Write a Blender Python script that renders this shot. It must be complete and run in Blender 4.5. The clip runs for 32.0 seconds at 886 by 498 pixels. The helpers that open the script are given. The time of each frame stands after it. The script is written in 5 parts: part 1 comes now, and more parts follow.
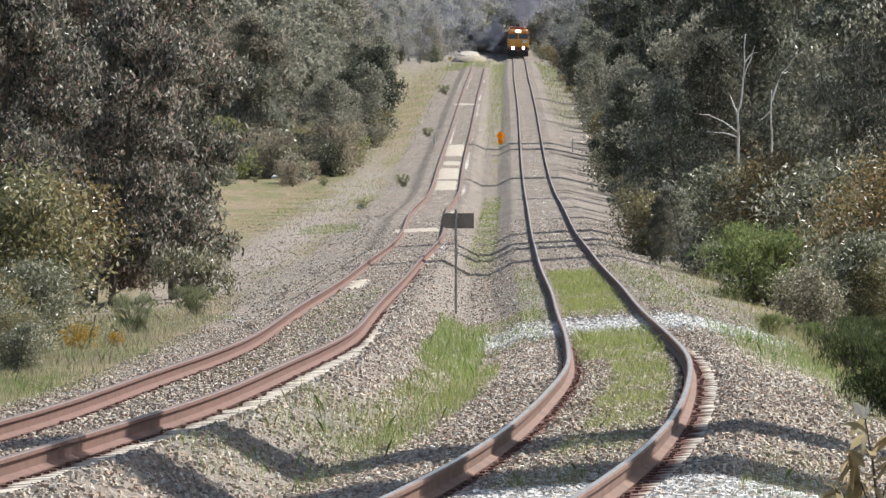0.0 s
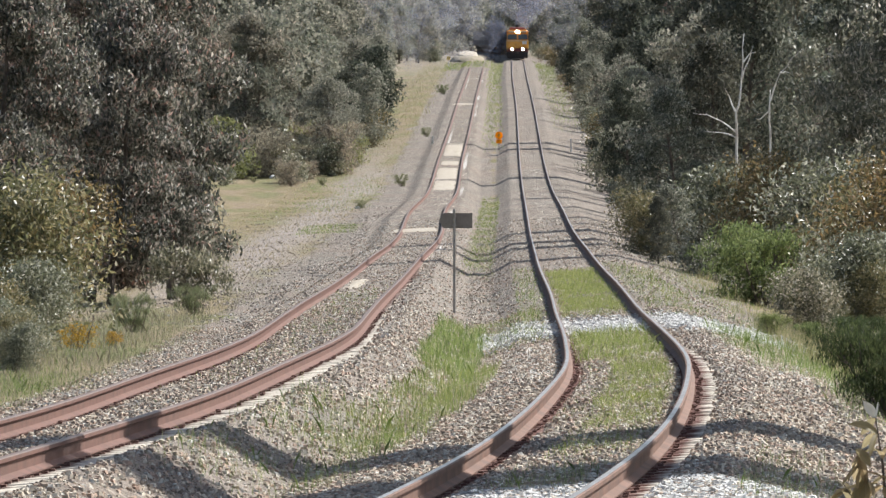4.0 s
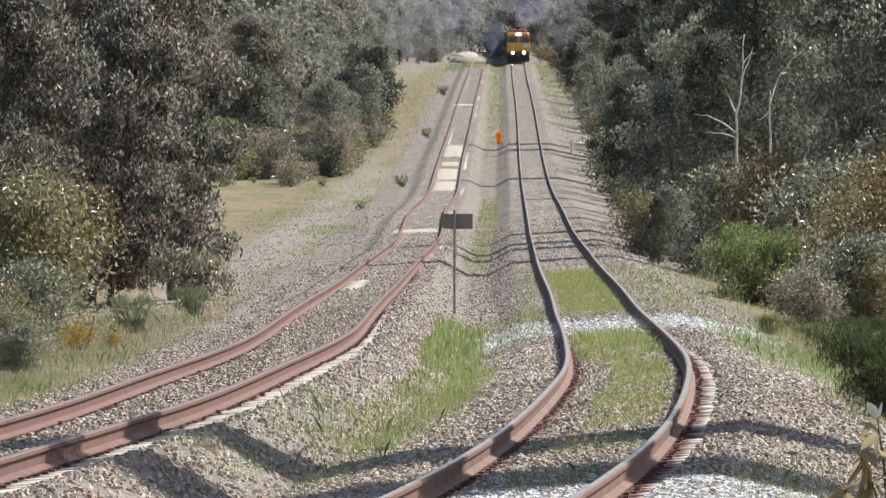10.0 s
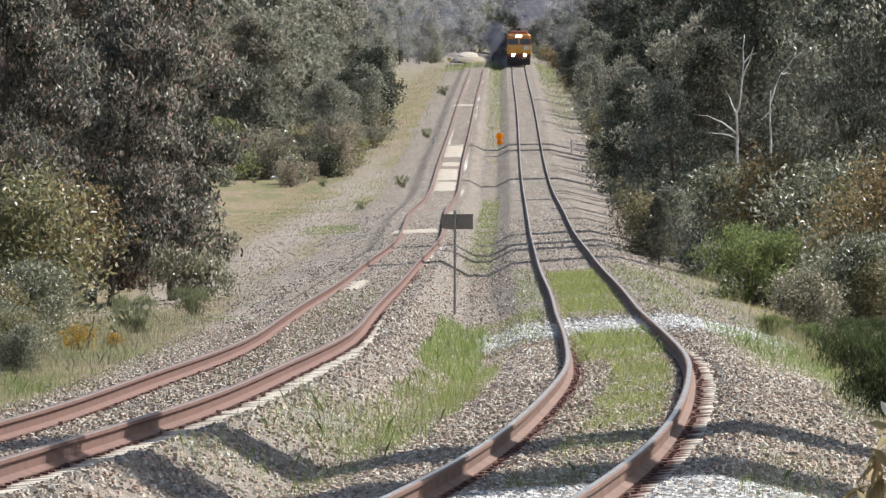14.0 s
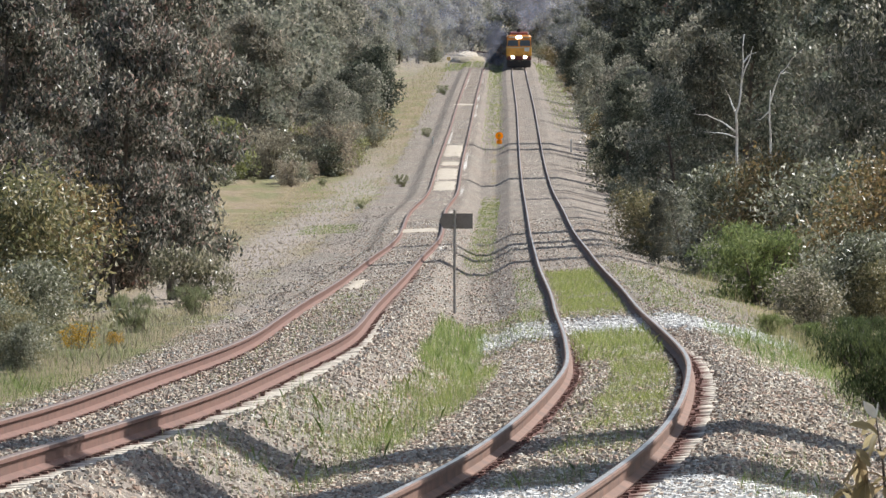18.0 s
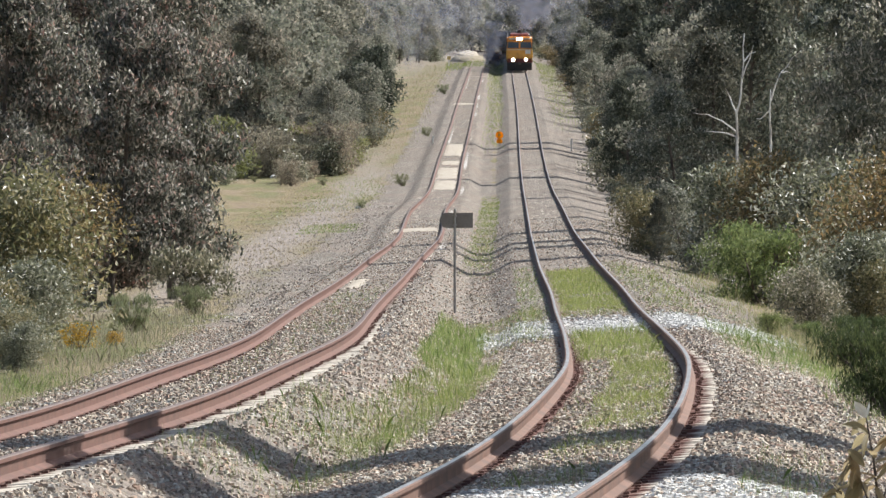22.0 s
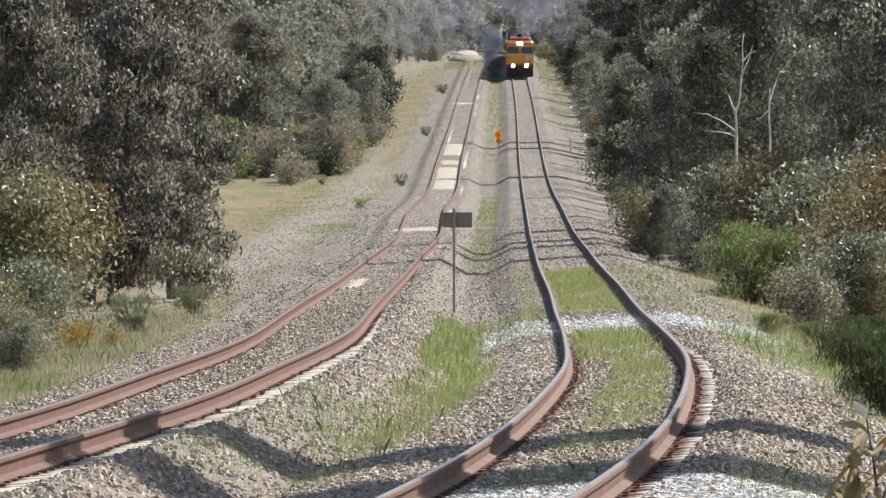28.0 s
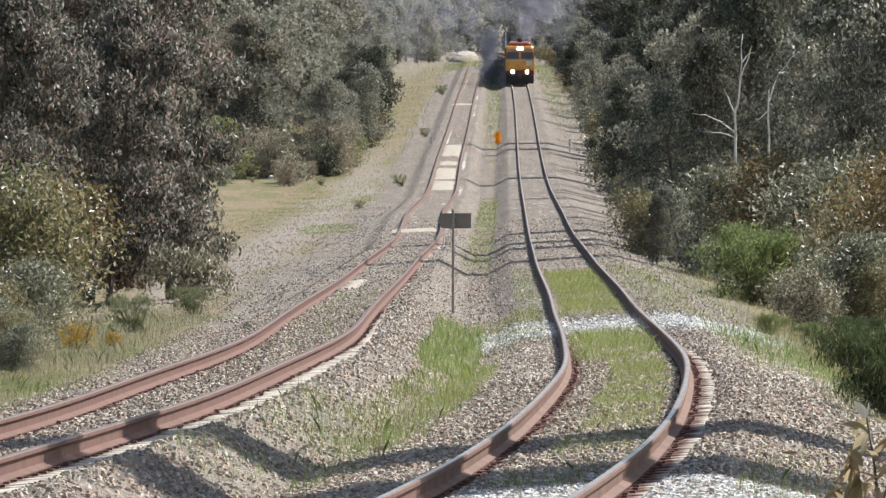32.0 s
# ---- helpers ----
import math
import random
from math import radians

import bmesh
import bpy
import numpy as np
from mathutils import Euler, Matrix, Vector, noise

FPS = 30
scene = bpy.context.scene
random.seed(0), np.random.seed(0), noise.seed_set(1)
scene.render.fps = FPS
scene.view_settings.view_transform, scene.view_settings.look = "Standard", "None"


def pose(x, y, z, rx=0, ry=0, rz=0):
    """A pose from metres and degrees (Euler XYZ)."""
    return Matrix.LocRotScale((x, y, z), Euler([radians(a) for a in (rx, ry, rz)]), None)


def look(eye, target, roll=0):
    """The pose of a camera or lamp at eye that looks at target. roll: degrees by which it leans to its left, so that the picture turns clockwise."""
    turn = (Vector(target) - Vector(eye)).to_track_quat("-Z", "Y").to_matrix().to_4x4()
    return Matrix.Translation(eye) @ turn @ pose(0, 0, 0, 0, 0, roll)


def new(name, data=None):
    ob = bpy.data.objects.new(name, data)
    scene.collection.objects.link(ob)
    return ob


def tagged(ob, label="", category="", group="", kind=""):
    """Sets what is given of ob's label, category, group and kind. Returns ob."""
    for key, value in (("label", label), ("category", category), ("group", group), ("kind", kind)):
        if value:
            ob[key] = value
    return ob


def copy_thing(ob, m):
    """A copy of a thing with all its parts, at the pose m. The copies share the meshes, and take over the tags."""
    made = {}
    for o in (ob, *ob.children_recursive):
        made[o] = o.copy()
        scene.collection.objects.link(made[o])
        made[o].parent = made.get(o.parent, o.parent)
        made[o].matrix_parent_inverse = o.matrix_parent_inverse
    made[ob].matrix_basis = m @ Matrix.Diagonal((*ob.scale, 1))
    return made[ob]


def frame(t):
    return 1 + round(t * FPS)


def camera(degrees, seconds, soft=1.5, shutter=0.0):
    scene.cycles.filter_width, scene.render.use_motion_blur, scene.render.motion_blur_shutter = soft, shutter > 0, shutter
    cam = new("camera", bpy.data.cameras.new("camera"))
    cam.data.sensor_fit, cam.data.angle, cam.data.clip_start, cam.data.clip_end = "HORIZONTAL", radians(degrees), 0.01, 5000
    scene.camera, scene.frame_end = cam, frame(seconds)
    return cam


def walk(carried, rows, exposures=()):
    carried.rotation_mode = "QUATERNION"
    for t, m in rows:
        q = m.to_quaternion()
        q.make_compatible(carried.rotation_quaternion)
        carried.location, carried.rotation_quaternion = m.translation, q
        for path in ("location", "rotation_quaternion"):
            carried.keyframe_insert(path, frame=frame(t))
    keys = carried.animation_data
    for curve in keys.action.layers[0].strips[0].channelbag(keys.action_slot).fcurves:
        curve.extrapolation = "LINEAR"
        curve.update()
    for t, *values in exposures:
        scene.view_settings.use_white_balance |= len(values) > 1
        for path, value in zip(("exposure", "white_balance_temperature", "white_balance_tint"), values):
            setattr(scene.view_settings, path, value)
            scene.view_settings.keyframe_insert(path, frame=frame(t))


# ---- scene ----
cam = camera(4.4905, 32.0, soft=1.5)

# ---- camera: a long lens on a tripod, nudged a little by the wind ----
def aim(turn, tilt):
    """The camera's pose; turn and tilt in thousandths of a degree from its rest."""
    return pose(0, 0, 12.0, 90 - 1.263 + tilt / 1000, 0, turn / 1000)


walk(cam, [
    (0, aim(5.8, -0.0)), (0.5, aim(-2.6, 0.4)), (1, aim(-3.1, 1.3)), (1.5, aim(-3.1, 0.0)), (2, aim(-2.2, 0.4)), (2.5, aim(-3.9, 0.9)),
    (3, aim(-3.5, -0.4)), (3.5, aim(-3.0, -0.9)), (5.5, aim(-0.9, 0.0)), (6, aim(-0.9, 1.3)), (6.5, aim(-1.3, 0.0)), (7, aim(-0.4, 3.5)),
    (7.5, aim(0.4, 1.8)), (8, aim(-0.4, 1.3)), (8.5, aim(0.0, 0.0)), (9, aim(-0.4, -0.4)), (9.5, aim(-0.9, 3.1)), (10, aim(-1.3, 2.7)),
    (10.5, aim(-0.9, 2.2)), (11, aim(0.0, 0.4)), (11.5, aim(-0.4, 1.8)), (12, aim(-1.7, 0.4)), (12.5, aim(-1.8, 0.0)), (13, aim(0.0, 0.0)),
    (13.5, aim(-0.4, 3.5)), (14, aim(0.4, 4.4)), (14.5, aim(0.4, 3.5)), (16.5, aim(-3.1, 1.7)), (17, aim(-3.1, 1.3)), (17.5, aim(-5.3, 0.4)),
    (18, aim(-1.3, 1.3)), (18.5, aim(-0.9, 1.8)), (19, aim(-5.2, 2.2)), (19.5, aim(2.7, -0.9)), (20, aim(-1.3, -3.1)), (20.5, aim(4.0, -0.9)),
    (21, aim(0.9, 0.4)), (21.5, aim(3.6, 0.5)), (22, aim(0.0, -2.2)), (22.5, aim(2.3, -4.8)), (23, aim(-0.8, -4.4)), (23.5, aim(-3.5, -5.3)),
    (24, aim(0.4, -4.4)), (24.5, aim(-2.6, -5.7)), (25, aim(-9.6, -8.4)), (25.5, aim(-7.0, -6.2)), (27.5, aim(-9.6, -5.3)), (28, aim(-3.5, -4.4)),
    (28.5, aim(-0.9, -3.1)), (29, aim(-1.7, -3.5)), (29.5, aim(-1.7, -1.3)), (30, aim(-2.6, -2.2)), (30.5, aim(-5.2, -2.2)), (31, aim(-9.6, -0.4)),
    (31.5, aim(-8.3, -0.5)), (32, aim(-8.8, 0.0)),
])

# ---- light: a clear spring midday, the sun ahead and to the right ----
SUN_UP, SUN_ROUND = radians(46), radians(52)
scene.view_settings.exposure = 0.55
sky_world = bpy.data.worlds.new("sky")
scene.world = sky_world
sky_world.use_nodes = True
wn = sky_world.node_tree
sky_tex = wn.nodes.new("ShaderNodeTexSky")
sky_tex.sky_type, sky_tex.sun_disc = "NISHITA", False
sky_tex.sun_elevation, sky_tex.sun_rotation = SUN_UP, SUN_ROUND
sky_tex.air_density, sky_tex.dust_density = 1.0, 2.0
wn.links.new(sky_tex.outputs[0], wn.nodes["Background"].inputs[0])
wn.nodes["Background"].inputs[1].default_value = 0.085
sun_data = bpy.data.lights.new("sun", "SUN")
sun_data.energy, sun_data.angle, sun_data.color = 5.0, radians(0.55), (1.0, 0.985, 0.945)
sun_lamp = new("sun", sun_data)
sun_lamp.matrix_world = look((
    60 * math.sin(SUN_ROUND) * math.cos(SUN_UP), 60 * math.cos(SUN_ROUND) * math.cos(SUN_UP), 60 * math.sin(SUN_UP)), (0, 0, 0))


# ---- materials ----
def ramp(tree, fac, stops):
    node = tree.nodes.new("ShaderNodeValToRGB")
    cr = node.color_ramp
    while len(cr.elements) < len(stops):
        cr.elements.new(0.5)
    for el, (p, c) in zip(cr.elements, stops):
        el.position, el.color = p, (*c, 1)
    tree.links.new(fac, node.inputs[0])
    return node.outputs[0]


def fresh(name):
    m = bpy.data.materials.new(name)
    m.use_nodes = True
    return m, m.node_tree, m.node_tree.nodes["Principled BSDF"]


def coords(t, world):
    if world:
        return t.nodes.new("ShaderNodeNewGeometry").outputs["Position"]
    return t.nodes.new("ShaderNodeTexCoord").outputs["Object"]


def noise_of(t, where, size, detail=4.0, rough=0.6):
    n = t.nodes.new("ShaderNodeTexNoise")
    n.inputs["Scale"].default_value, n.inputs["Detail"].default_value, n.inputs["Roughness"].default_value = size, detail, rough
    t.links.new(where, n.inputs["Vector"])
    return n.outputs[0]


def mixed(t, fac, a, b, mode="MIX"):
    n = t.nodes.new("ShaderNodeMix")
    n.data_type, n.blend_type = "RGBA", mode
    for sock, v in ((n.inputs[0], fac), (n.inputs[6], a), (n.inputs[7], b)):
        if isinstance(v, (int, float)):
            sock.default_value = v
        elif isinstance(v, tuple):
            sock.default_value = (*v, 1)
        else:
            t.links.new(v, sock)
    return n.outputs[2]


def bumped(t, bsdf, height, strength, dist):
    b = t.nodes.new("ShaderNodeBump")
    b.inputs["Strength"].default_value, b.inputs["Distance"].default_value = strength, dist
    t.links.new(height, b.inputs["Height"])
    t.links.new(b.outputs[0], bsdf.inputs["Normal"])


def surface(name, a, b, stain, size=6.0, rough=0.7, metal=0.0, bump=0.3, dist=0.01, world=False, vary=0.0):
    """A weathered surface: two base colours in fine grain, a third in broad stains."""
    m, t, bsdf = fresh(name)
    where = coords(t, world)
    fine, broad = noise_of(t, where, size * 8), noise_of(t, where, size)
    col = mixed(t, ramp(t, fine, ((0.35, (0, 0, 0)), (0.65, (1, 1, 1)))), a, b)
    col = mixed(t, ramp(t, broad, ((0.45, (0, 0, 0)), (0.72, (1, 1, 1)))), col, stain)
    if vary:
        info = t.nodes.new("ShaderNodeObjectInfo")
        col = mixed(t, vary, col, ramp(t, info.outputs["Random"], ((0, (0.35, 0.35, 0.35)), (1, (1.0, 1.0, 1.0)))), "MULTIPLY")
    t.links.new(col, bsdf.inputs["Base Color"])
    bsdf.inputs["Roughness"].default_value, bsdf.inputs["Metallic"].default_value = rough, metal
    bumped(t, bsdf, fine, bump, dist)
    return m


def foliage(name, stops, rough=0.45, through_light=0.25, spec=0.5):
    """Leaves: each one takes its own colour from the ramp; light shines through them a little."""
    m, t, bsdf = fresh(name)
    geo = t.nodes.new("ShaderNodeNewGeometry")
    info = t.nodes.new("ShaderNodeObjectInfo")
    col = ramp(t, geo.outputs["Random Per Island"], stops)
    col = mixed(t, 0.55, col, ramp(t, noise_of(t, coords(t, True), 0.35, 3), ((0.3, (0.72, 0.75, 0.7)), (0.7, (1.0, 0.97, 0.92)))), "MULTIPLY")
    col = mixed(t, 0.7, col, ramp(t, info.outputs["Random"], ((0, (0.74, 0.80, 0.72)), (0.5, (0.95, 0.97, 0.93)), (1, (1.07, 0.97, 0.92)))), "MULTIPLY")
    t.links.new(col, bsdf.inputs["Base Color"])
    bsdf.inputs["Roughness"].default_value = rough
    bsdf.inputs["Specular IOR Level"].default_value = spec
    tr = t.nodes.new("ShaderNodeBsdfTranslucent")
    t.links.new(col, tr.inputs[0])
    mx = t.nodes.new("ShaderNodeMixShader")
    mx.inputs[0].default_value = through_light
    t.links.new(bsdf.outputs[0], mx.inputs[1])
    t.links.new(tr.outputs[0], mx.inputs[2])
    t.links.new(mx.outputs[0], t.nodes["Material Output"].inputs[0])
    return m


def glow(name, colour, strength):
    m, t, bsdf = fresh(name)
    bsdf.inputs["Base Color"].default_value = (*colour, 1)
    bsdf.inputs["Emission Color"].default_value, bsdf.inputs["Emission Strength"].default_value = (*colour, 1), strength
    return m


def ground_material():
    """Ballast, pale stone, green and dry grass and bare earth, blended by the plan's zones."""
    m, t, bsdf = fresh("ground_cover")
    where = coords(t, True)
    zone = t.nodes.new("ShaderNodeVertexColor")
    zone.layer_name = "zone"
    parts = t.nodes.new("ShaderNodeSeparateColor")
    t.links.new(zone.outputs[0], parts.inputs[0])
    vor = t.nodes.new("ShaderNodeTexVoronoi")
    vor.inputs["Scale"].default_value = 20
    t.links.new(where, vor.inputs["Vector"])
    grain, broad, mid = noise_of(t, where, 40, 5), noise_of(t, where, 0.14, 5), noise_of(t, where, 1.7, 4)
    stone_tone = t.nodes.new("ShaderNodeSeparateColor")
    t.links.new(vor.outputs["Color"], stone_tone.inputs[0])
    ballast = ramp(t, stone_tone.outputs[0], ((0.0, (0.062, 0.054, 0.043)), (0.35, (0.152, 0.131, 0.106)), (0.7, (0.238, 0.211, 0.174)), (1.0, (0.40, 0.365, 0.316))))
    ballast = mixed(t, ramp(t, broad, ((0.4, (0, 0, 0)), (0.7, (0.6, 0.6, 0.6)))), ballast, (0.21, 0.15, 0.115), "MIX")
    coarse = t.nodes.new("ShaderNodeTexVoronoi")
    coarse.inputs["Scale"].default_value = 5.5
    t.links.new(where, coarse.inputs["Vector"])
    lumps = t.nodes.new("ShaderNodeSeparateColor")
    t.links.new(coarse.outputs["Color"], lumps.inputs[0])
    ballast = mixed(t, 0.4, ballast, ramp(t, lumps.outputs[0], ((0.0, (0.5, 0.5, 0.5)), (0.5, (0.95, 0.95, 0.95)), (1.0, (1.35, 1.32, 1.28)))), "MULTIPLY")
    along = t.nodes.new("ShaderNodeMapping")
    along.inputs["Scale"].default_value = (1.6, 0.05, 1.0)
    t.links.new(where, along.inputs[0])
    streak = noise_of(t, along.outputs[0], 1.3, 6, 0.7)
    ballast = mixed(t, 0.8, ballast, ramp(t, streak, ((0.3, (0.62, 0.58, 0.56)), (0.5, (0.98, 0.96, 0.95)), (0.7, (1.22, 1.2, 1.2)))), "MULTIPLY")
    pale = ramp(t, stone_tone.outputs[1], ((0.0, (0.27, 0.255, 0.235)), (0.5, (0.52, 0.5, 0.465)), (1.0, (0.74, 0.72, 0.68))))
    dry = mixed(t, ramp(t, mid, ((0.35, (0, 0, 0)), (0.65, (1, 1, 1)))), (0.125, 0.108, 0.055), (0.21, 0.175, 0.105))
    dry = mixed(t, ramp(t, broad, ((0.46, (0, 0, 0)), (0.58, (1, 1, 1)))), dry, (0.15, 0.17, 0.062))
    dry = mixed(t, ramp(t, grain, ((0.45, (0, 0, 0)), (0.6, (0.7, 0.7, 0.7)))), dry, (0.23, 0.18, 0.14))
    dry = mixed(t, 0.7, dry, ramp(t, streak, ((0.3, (0.55, 0.55, 0.5)), (0.7, (1.3, 1.25, 1.2)))), "MULTIPLY")
    earth = mixed(t, ramp(t, mid, ((0.4, (0, 0, 0)), (0.6, (1, 1, 1)))), (0.24, 0.20, 0.17), (0.31, 0.265, 0.23))
    spread = t.nodes.new("ShaderNodeMapping")
    spread.inputs["Scale"].default_value = (0.42, 0.045, 1.0)
    t.links.new(where, spread.inputs[0])
    blotch = noise_of(t, spread.outputs[0], 1.0, 5, 0.65)
    dry = mixed(t, 0.75, dry, ramp(t, blotch, ((0.28, (0.27, 0.205, 0.175)), (0.42, (0.25, 0.21, 0.135)), (0.5, (0.20, 0.17, 0.09)), (0.58, (0.145, 0.165, 0.06)), (0.7, (0.21, 0.20, 0.09)))))
    dry = mixed(t, 0.6, dry, ramp(t, lumps.outputs[1], ((0.0, (0.5, 0.5, 0.48)), (0.5, (1.0, 1.0, 1.0)), (1.0, (1.4, 1.38, 1.3)))), "MULTIPLY")
    dry = mixed(t, 1.0, dry, (0.95, 0.87, 0.77), "MULTIPLY")
    dry = mixed(t, parts.outputs[2], dry, earth)
    edge = t.nodes.new("ShaderNodeMath")
    edge.operation = "MULTIPLY_ADD"
    t.links.new(mid, edge.inputs[0])
    edge.inputs[1].default_value = 0.7
    t.links.new(parts.outputs[0], edge.inputs[2])
    col = mixed(t, ramp(t, edge.outputs[0], ((0.72, (0, 0, 0)), (0.98, (1, 1, 1)))), dry, ballast)
    edge2 = t.nodes.new("ShaderNodeMath")
    edge2.operation = "MULTIPLY_ADD"
    t.links.new(mid, edge2.inputs[0])
    edge2.inputs[1].default_value = 0.7
    t.links.new(parts.outputs[1], edge2.inputs[2])
    col = mixed(t, ramp(t, edge2.outputs[0], ((0.8, (0, 0, 0)), (1.0, (1, 1, 1)))), col, pale)
    t.links.new(col, bsdf.inputs["Base Color"])
    bsdf.inputs["Roughness"].default_value = 0.9
    bumped(t, bsdf, vor.outputs["Distance"], 0.8, 0.05)
    return m


def sleeper_material(name, inner, reach, rust):
    """Pale concrete, stained by rust and brake dust round the rail seats."""
    m, t, bsdf = fresh(name)
    where = coords(t, False)
    world = coords(t, True)
    fine = noise_of(t, world, 30)
    col = mixed(t, ramp(t, fine, ((0.35, (0, 0, 0)), (0.65, (1, 1, 1)))), (0.52, 0.46, 0.38), (0.70, 0.64, 0.54))
    split = t.nodes.new("ShaderNodeSeparateXYZ")
    t.links.new(where, split.inputs[0])
    side = t.nodes.new("ShaderNodeMath")
    side.operation = "ABSOLUTE"
    t.links.new(split.outputs[0], side.inputs[0])
    ragged = t.nodes.new("ShaderNodeMath")
    ragged.operation = "MULTIPLY_ADD"
    t.links.new(noise_of(t, world, 4), ragged.inputs[0])
    ragged.inputs[1].default_value = 0.3
    t.links.new(side.outputs[0], ragged.inputs[2])
    half = t.nodes.new("ShaderNodeMath")
    half.operation = "MULTIPLY"
    half.inputs[1].default_value = 0.5
    t.links.new(ragged.outputs[0], half.inputs[0])
    stain = ramp(t, half.outputs[0], ((inner / 2 - 0.06, (0.2, 0.2, 0.2)), (inner / 2, (1, 1, 1)), (reach / 2, (1, 1, 1)), (reach / 2 + 0.05, (0, 0, 0))))
    col = mixed(t, stain, col, rust)
    info = t.nodes.new("ShaderNodeObjectInfo")
    col = mixed(t, 0.4, col, ramp(t, info.outputs["Random"], ((0, (0.6, 0.58, 0.55)), (1, (1.0, 1.0, 1.0)))), "MULTIPLY")
    t.links.new(col, bsdf.inputs["Base Color"])
    bsdf.inputs["Roughness"].default_value = 0.9
    bumped(t, bsdf, fine, 0.4, 0.01)
    return m


M_GROUND = ground_material()
M_RUST = surface("rusty_steel", (0.135, 0.062, 0.045), (0.18, 0.088, 0.065), (0.10, 0.052, 0.04), 2.5, 0.85, bump=0.15, world=True)
M_RAIL_SIDE = surface("dark_rusty_rail_side", (0.15, 0.078, 0.052), (0.20, 0.11, 0.078), (0.10, 0.06, 0.047), 1.5, 0.8, bump=0.15, world=True)
M_WORN_HEAD = surface("dull_rail_head", (0.13, 0.085, 0.068), (0.18, 0.125, 0.10), (0.10, 0.075, 0.065), 1.5, 0.55, 0.3, bump=0.1, world=True)
M_BRIGHT_HEAD = surface("polished_rail_head", (0.44, 0.40, 0.37), (0.60, 0.57, 0.54), (0.24, 0.185, 0.15), 1.1, 0.3, 0.9, bump=0.05, world=True)
M_CONCRETE = sleeper_material("sleeper_concrete", 0.8, 1.0, (0.15, 0.085, 0.065))
M_STAINED = sleeper_material("rust_stained_sleeper_concrete", 0.5, 1.06, (0.15, 0.065, 0.048))
M_SAND = surface("pale_sand", (0.37, 0.325, 0.26), (0.46, 0.405, 0.33), (0.28, 0.235, 0.185), 2, 0.95, bump=0.4, world=True)
M_EARTH = surface("brown_earth", (0.24, 0.2, 0.15), (0.32, 0.27, 0.21), (0.2, 0.19, 0.1), 2, 0.95, bump=0.5, world=True)
M_BARK = surface("grey_brown_bark", (0.10, 0.075, 0.06), (0.19, 0.155, 0.13), (0.07, 0.055, 0.05), 3, 0.9, bump=0.8, dist=0.03)
M_DEAD = surface("bleached_dead_wood", (0.74, 0.72, 0.68), (0.84, 0.83, 0.80), (0.36, 0.27, 0.23), 2, 0.8, bump=0.5, dist=0.02)
# The palest stop stands for sun glints, put into single leaves' colour.
M_GUM = foliage("gum_leaves", ((0.0, (0.05, 0.053, 0.043)), (0.4, (0.135, 0.135, 0.11)), (0.65, (0.29, 0.27, 0.24)), (0.82, (0.55, 0.49, 0.45)), (0.9, (0.4, 0.22, 0.19)), (1.0, (0.8, 0.77, 0.74))), 0.42, 0.52, 0.8)
M_GUM_DARK = foliage("dark_gum_leaves", ((0.0, (0.07, 0.085, 0.065)), (0.5, (0.175, 0.192, 0.152)), (0.86, (0.40, 0.40, 0.345)), (1.0, (0.76, 0.73, 0.69))), 0.45, 0.5, 0.7)
# Paler copy of the gum leaves: haze and sunlight put into the colour.
M_HAZED_GUM = foliage("haze_paled_gum_leaves", ((0.0, (0.155, 0.167, 0.138)), (0.5, (0.265, 0.265, 0.222)), (0.9, (0.40, 0.375, 0.33)), (1.0, (0.55, 0.50, 0.44))), 0.6, 0.5, 0.25)
M_GUM_BROWN = foliage("bronzed_gum_leaves", ((0.0, (0.06, 0.05, 0.043)), (0.4, (0.16, 0.135, 0.108)), (0.65, (0.3, 0.24, 0.2)), (0.82, (0.48, 0.41, 0.36)), (0.9, (0.4, 0.21, 0.17)), (1.0, (0.78, 0.73, 0.68))), 0.42, 0.52, 0.8)
M_FAR_DARK = foliage("distant_dark_gum_leaves", ((0.0, (0.052, 0.061, 0.051)), (0.6, (0.103, 0.113, 0.091)), (0.95, (0.184, 0.184, 0.153)), (1.0, (0.310, 0.287, 0.254))), 0.6, 0.45, 0.25)
M_BUSH = foliage("bright_bush_leaves", ((0.0, (0.11, 0.145, 0.06)), (0.5, (0.20, 0.25, 0.10)), (0.85, (0.32, 0.37, 0.155)), (1.0, (0.45, 0.48, 0.22))), 0.5, 0.45, 0.3)
M_BROOM = foliage("dull_green_broom", ((0.0, (0.19, 0.205, 0.12)), (0.6, (0.31, 0.325, 0.19)), (1.0, (0.44, 0.44, 0.29))), 0.55, 0.4, 0.3)
M_PALE_BUSH = foliage("yellow_green_bush_leaves", ((0.0, (0.15, 0.16, 0.07)), (0.5, (0.28, 0.28, 0.13)), (1.0, (0.42, 0.41, 0.22))), 0.55, 0.45, 0.3)
M_DARK_BUSH = foliage("dark_needle_bush", ((0.0, (0.045, 0.066, 0.028)), (0.6, (0.085, 0.115, 0.048)), (1.0, (0.15, 0.18, 0.08))), 0.55, 0.42, 0.3)
M_RUSSET = foliage("russet_wattle_leaves", ((0.0, (0.074, 0.070, 0.032)), (0.4, (0.185, 0.155, 0.075)), (0.7, (0.275, 0.2, 0.095)), (0.9, (0.37, 0.26, 0.12)), (1.0, (0.55, 0.48, 0.38))), 0.42, 0.45, 0.7)
M_GREY_BUSH = foliage("grey_green_bush_leaves", ((0.0, (0.08, 0.09, 0.06)), (0.5, (0.225, 0.232, 0.155)), (0.82, (0.42, 0.41, 0.31)), (1.0, (0.74, 0.71, 0.66))), 0.4, 0.45, 0.8)
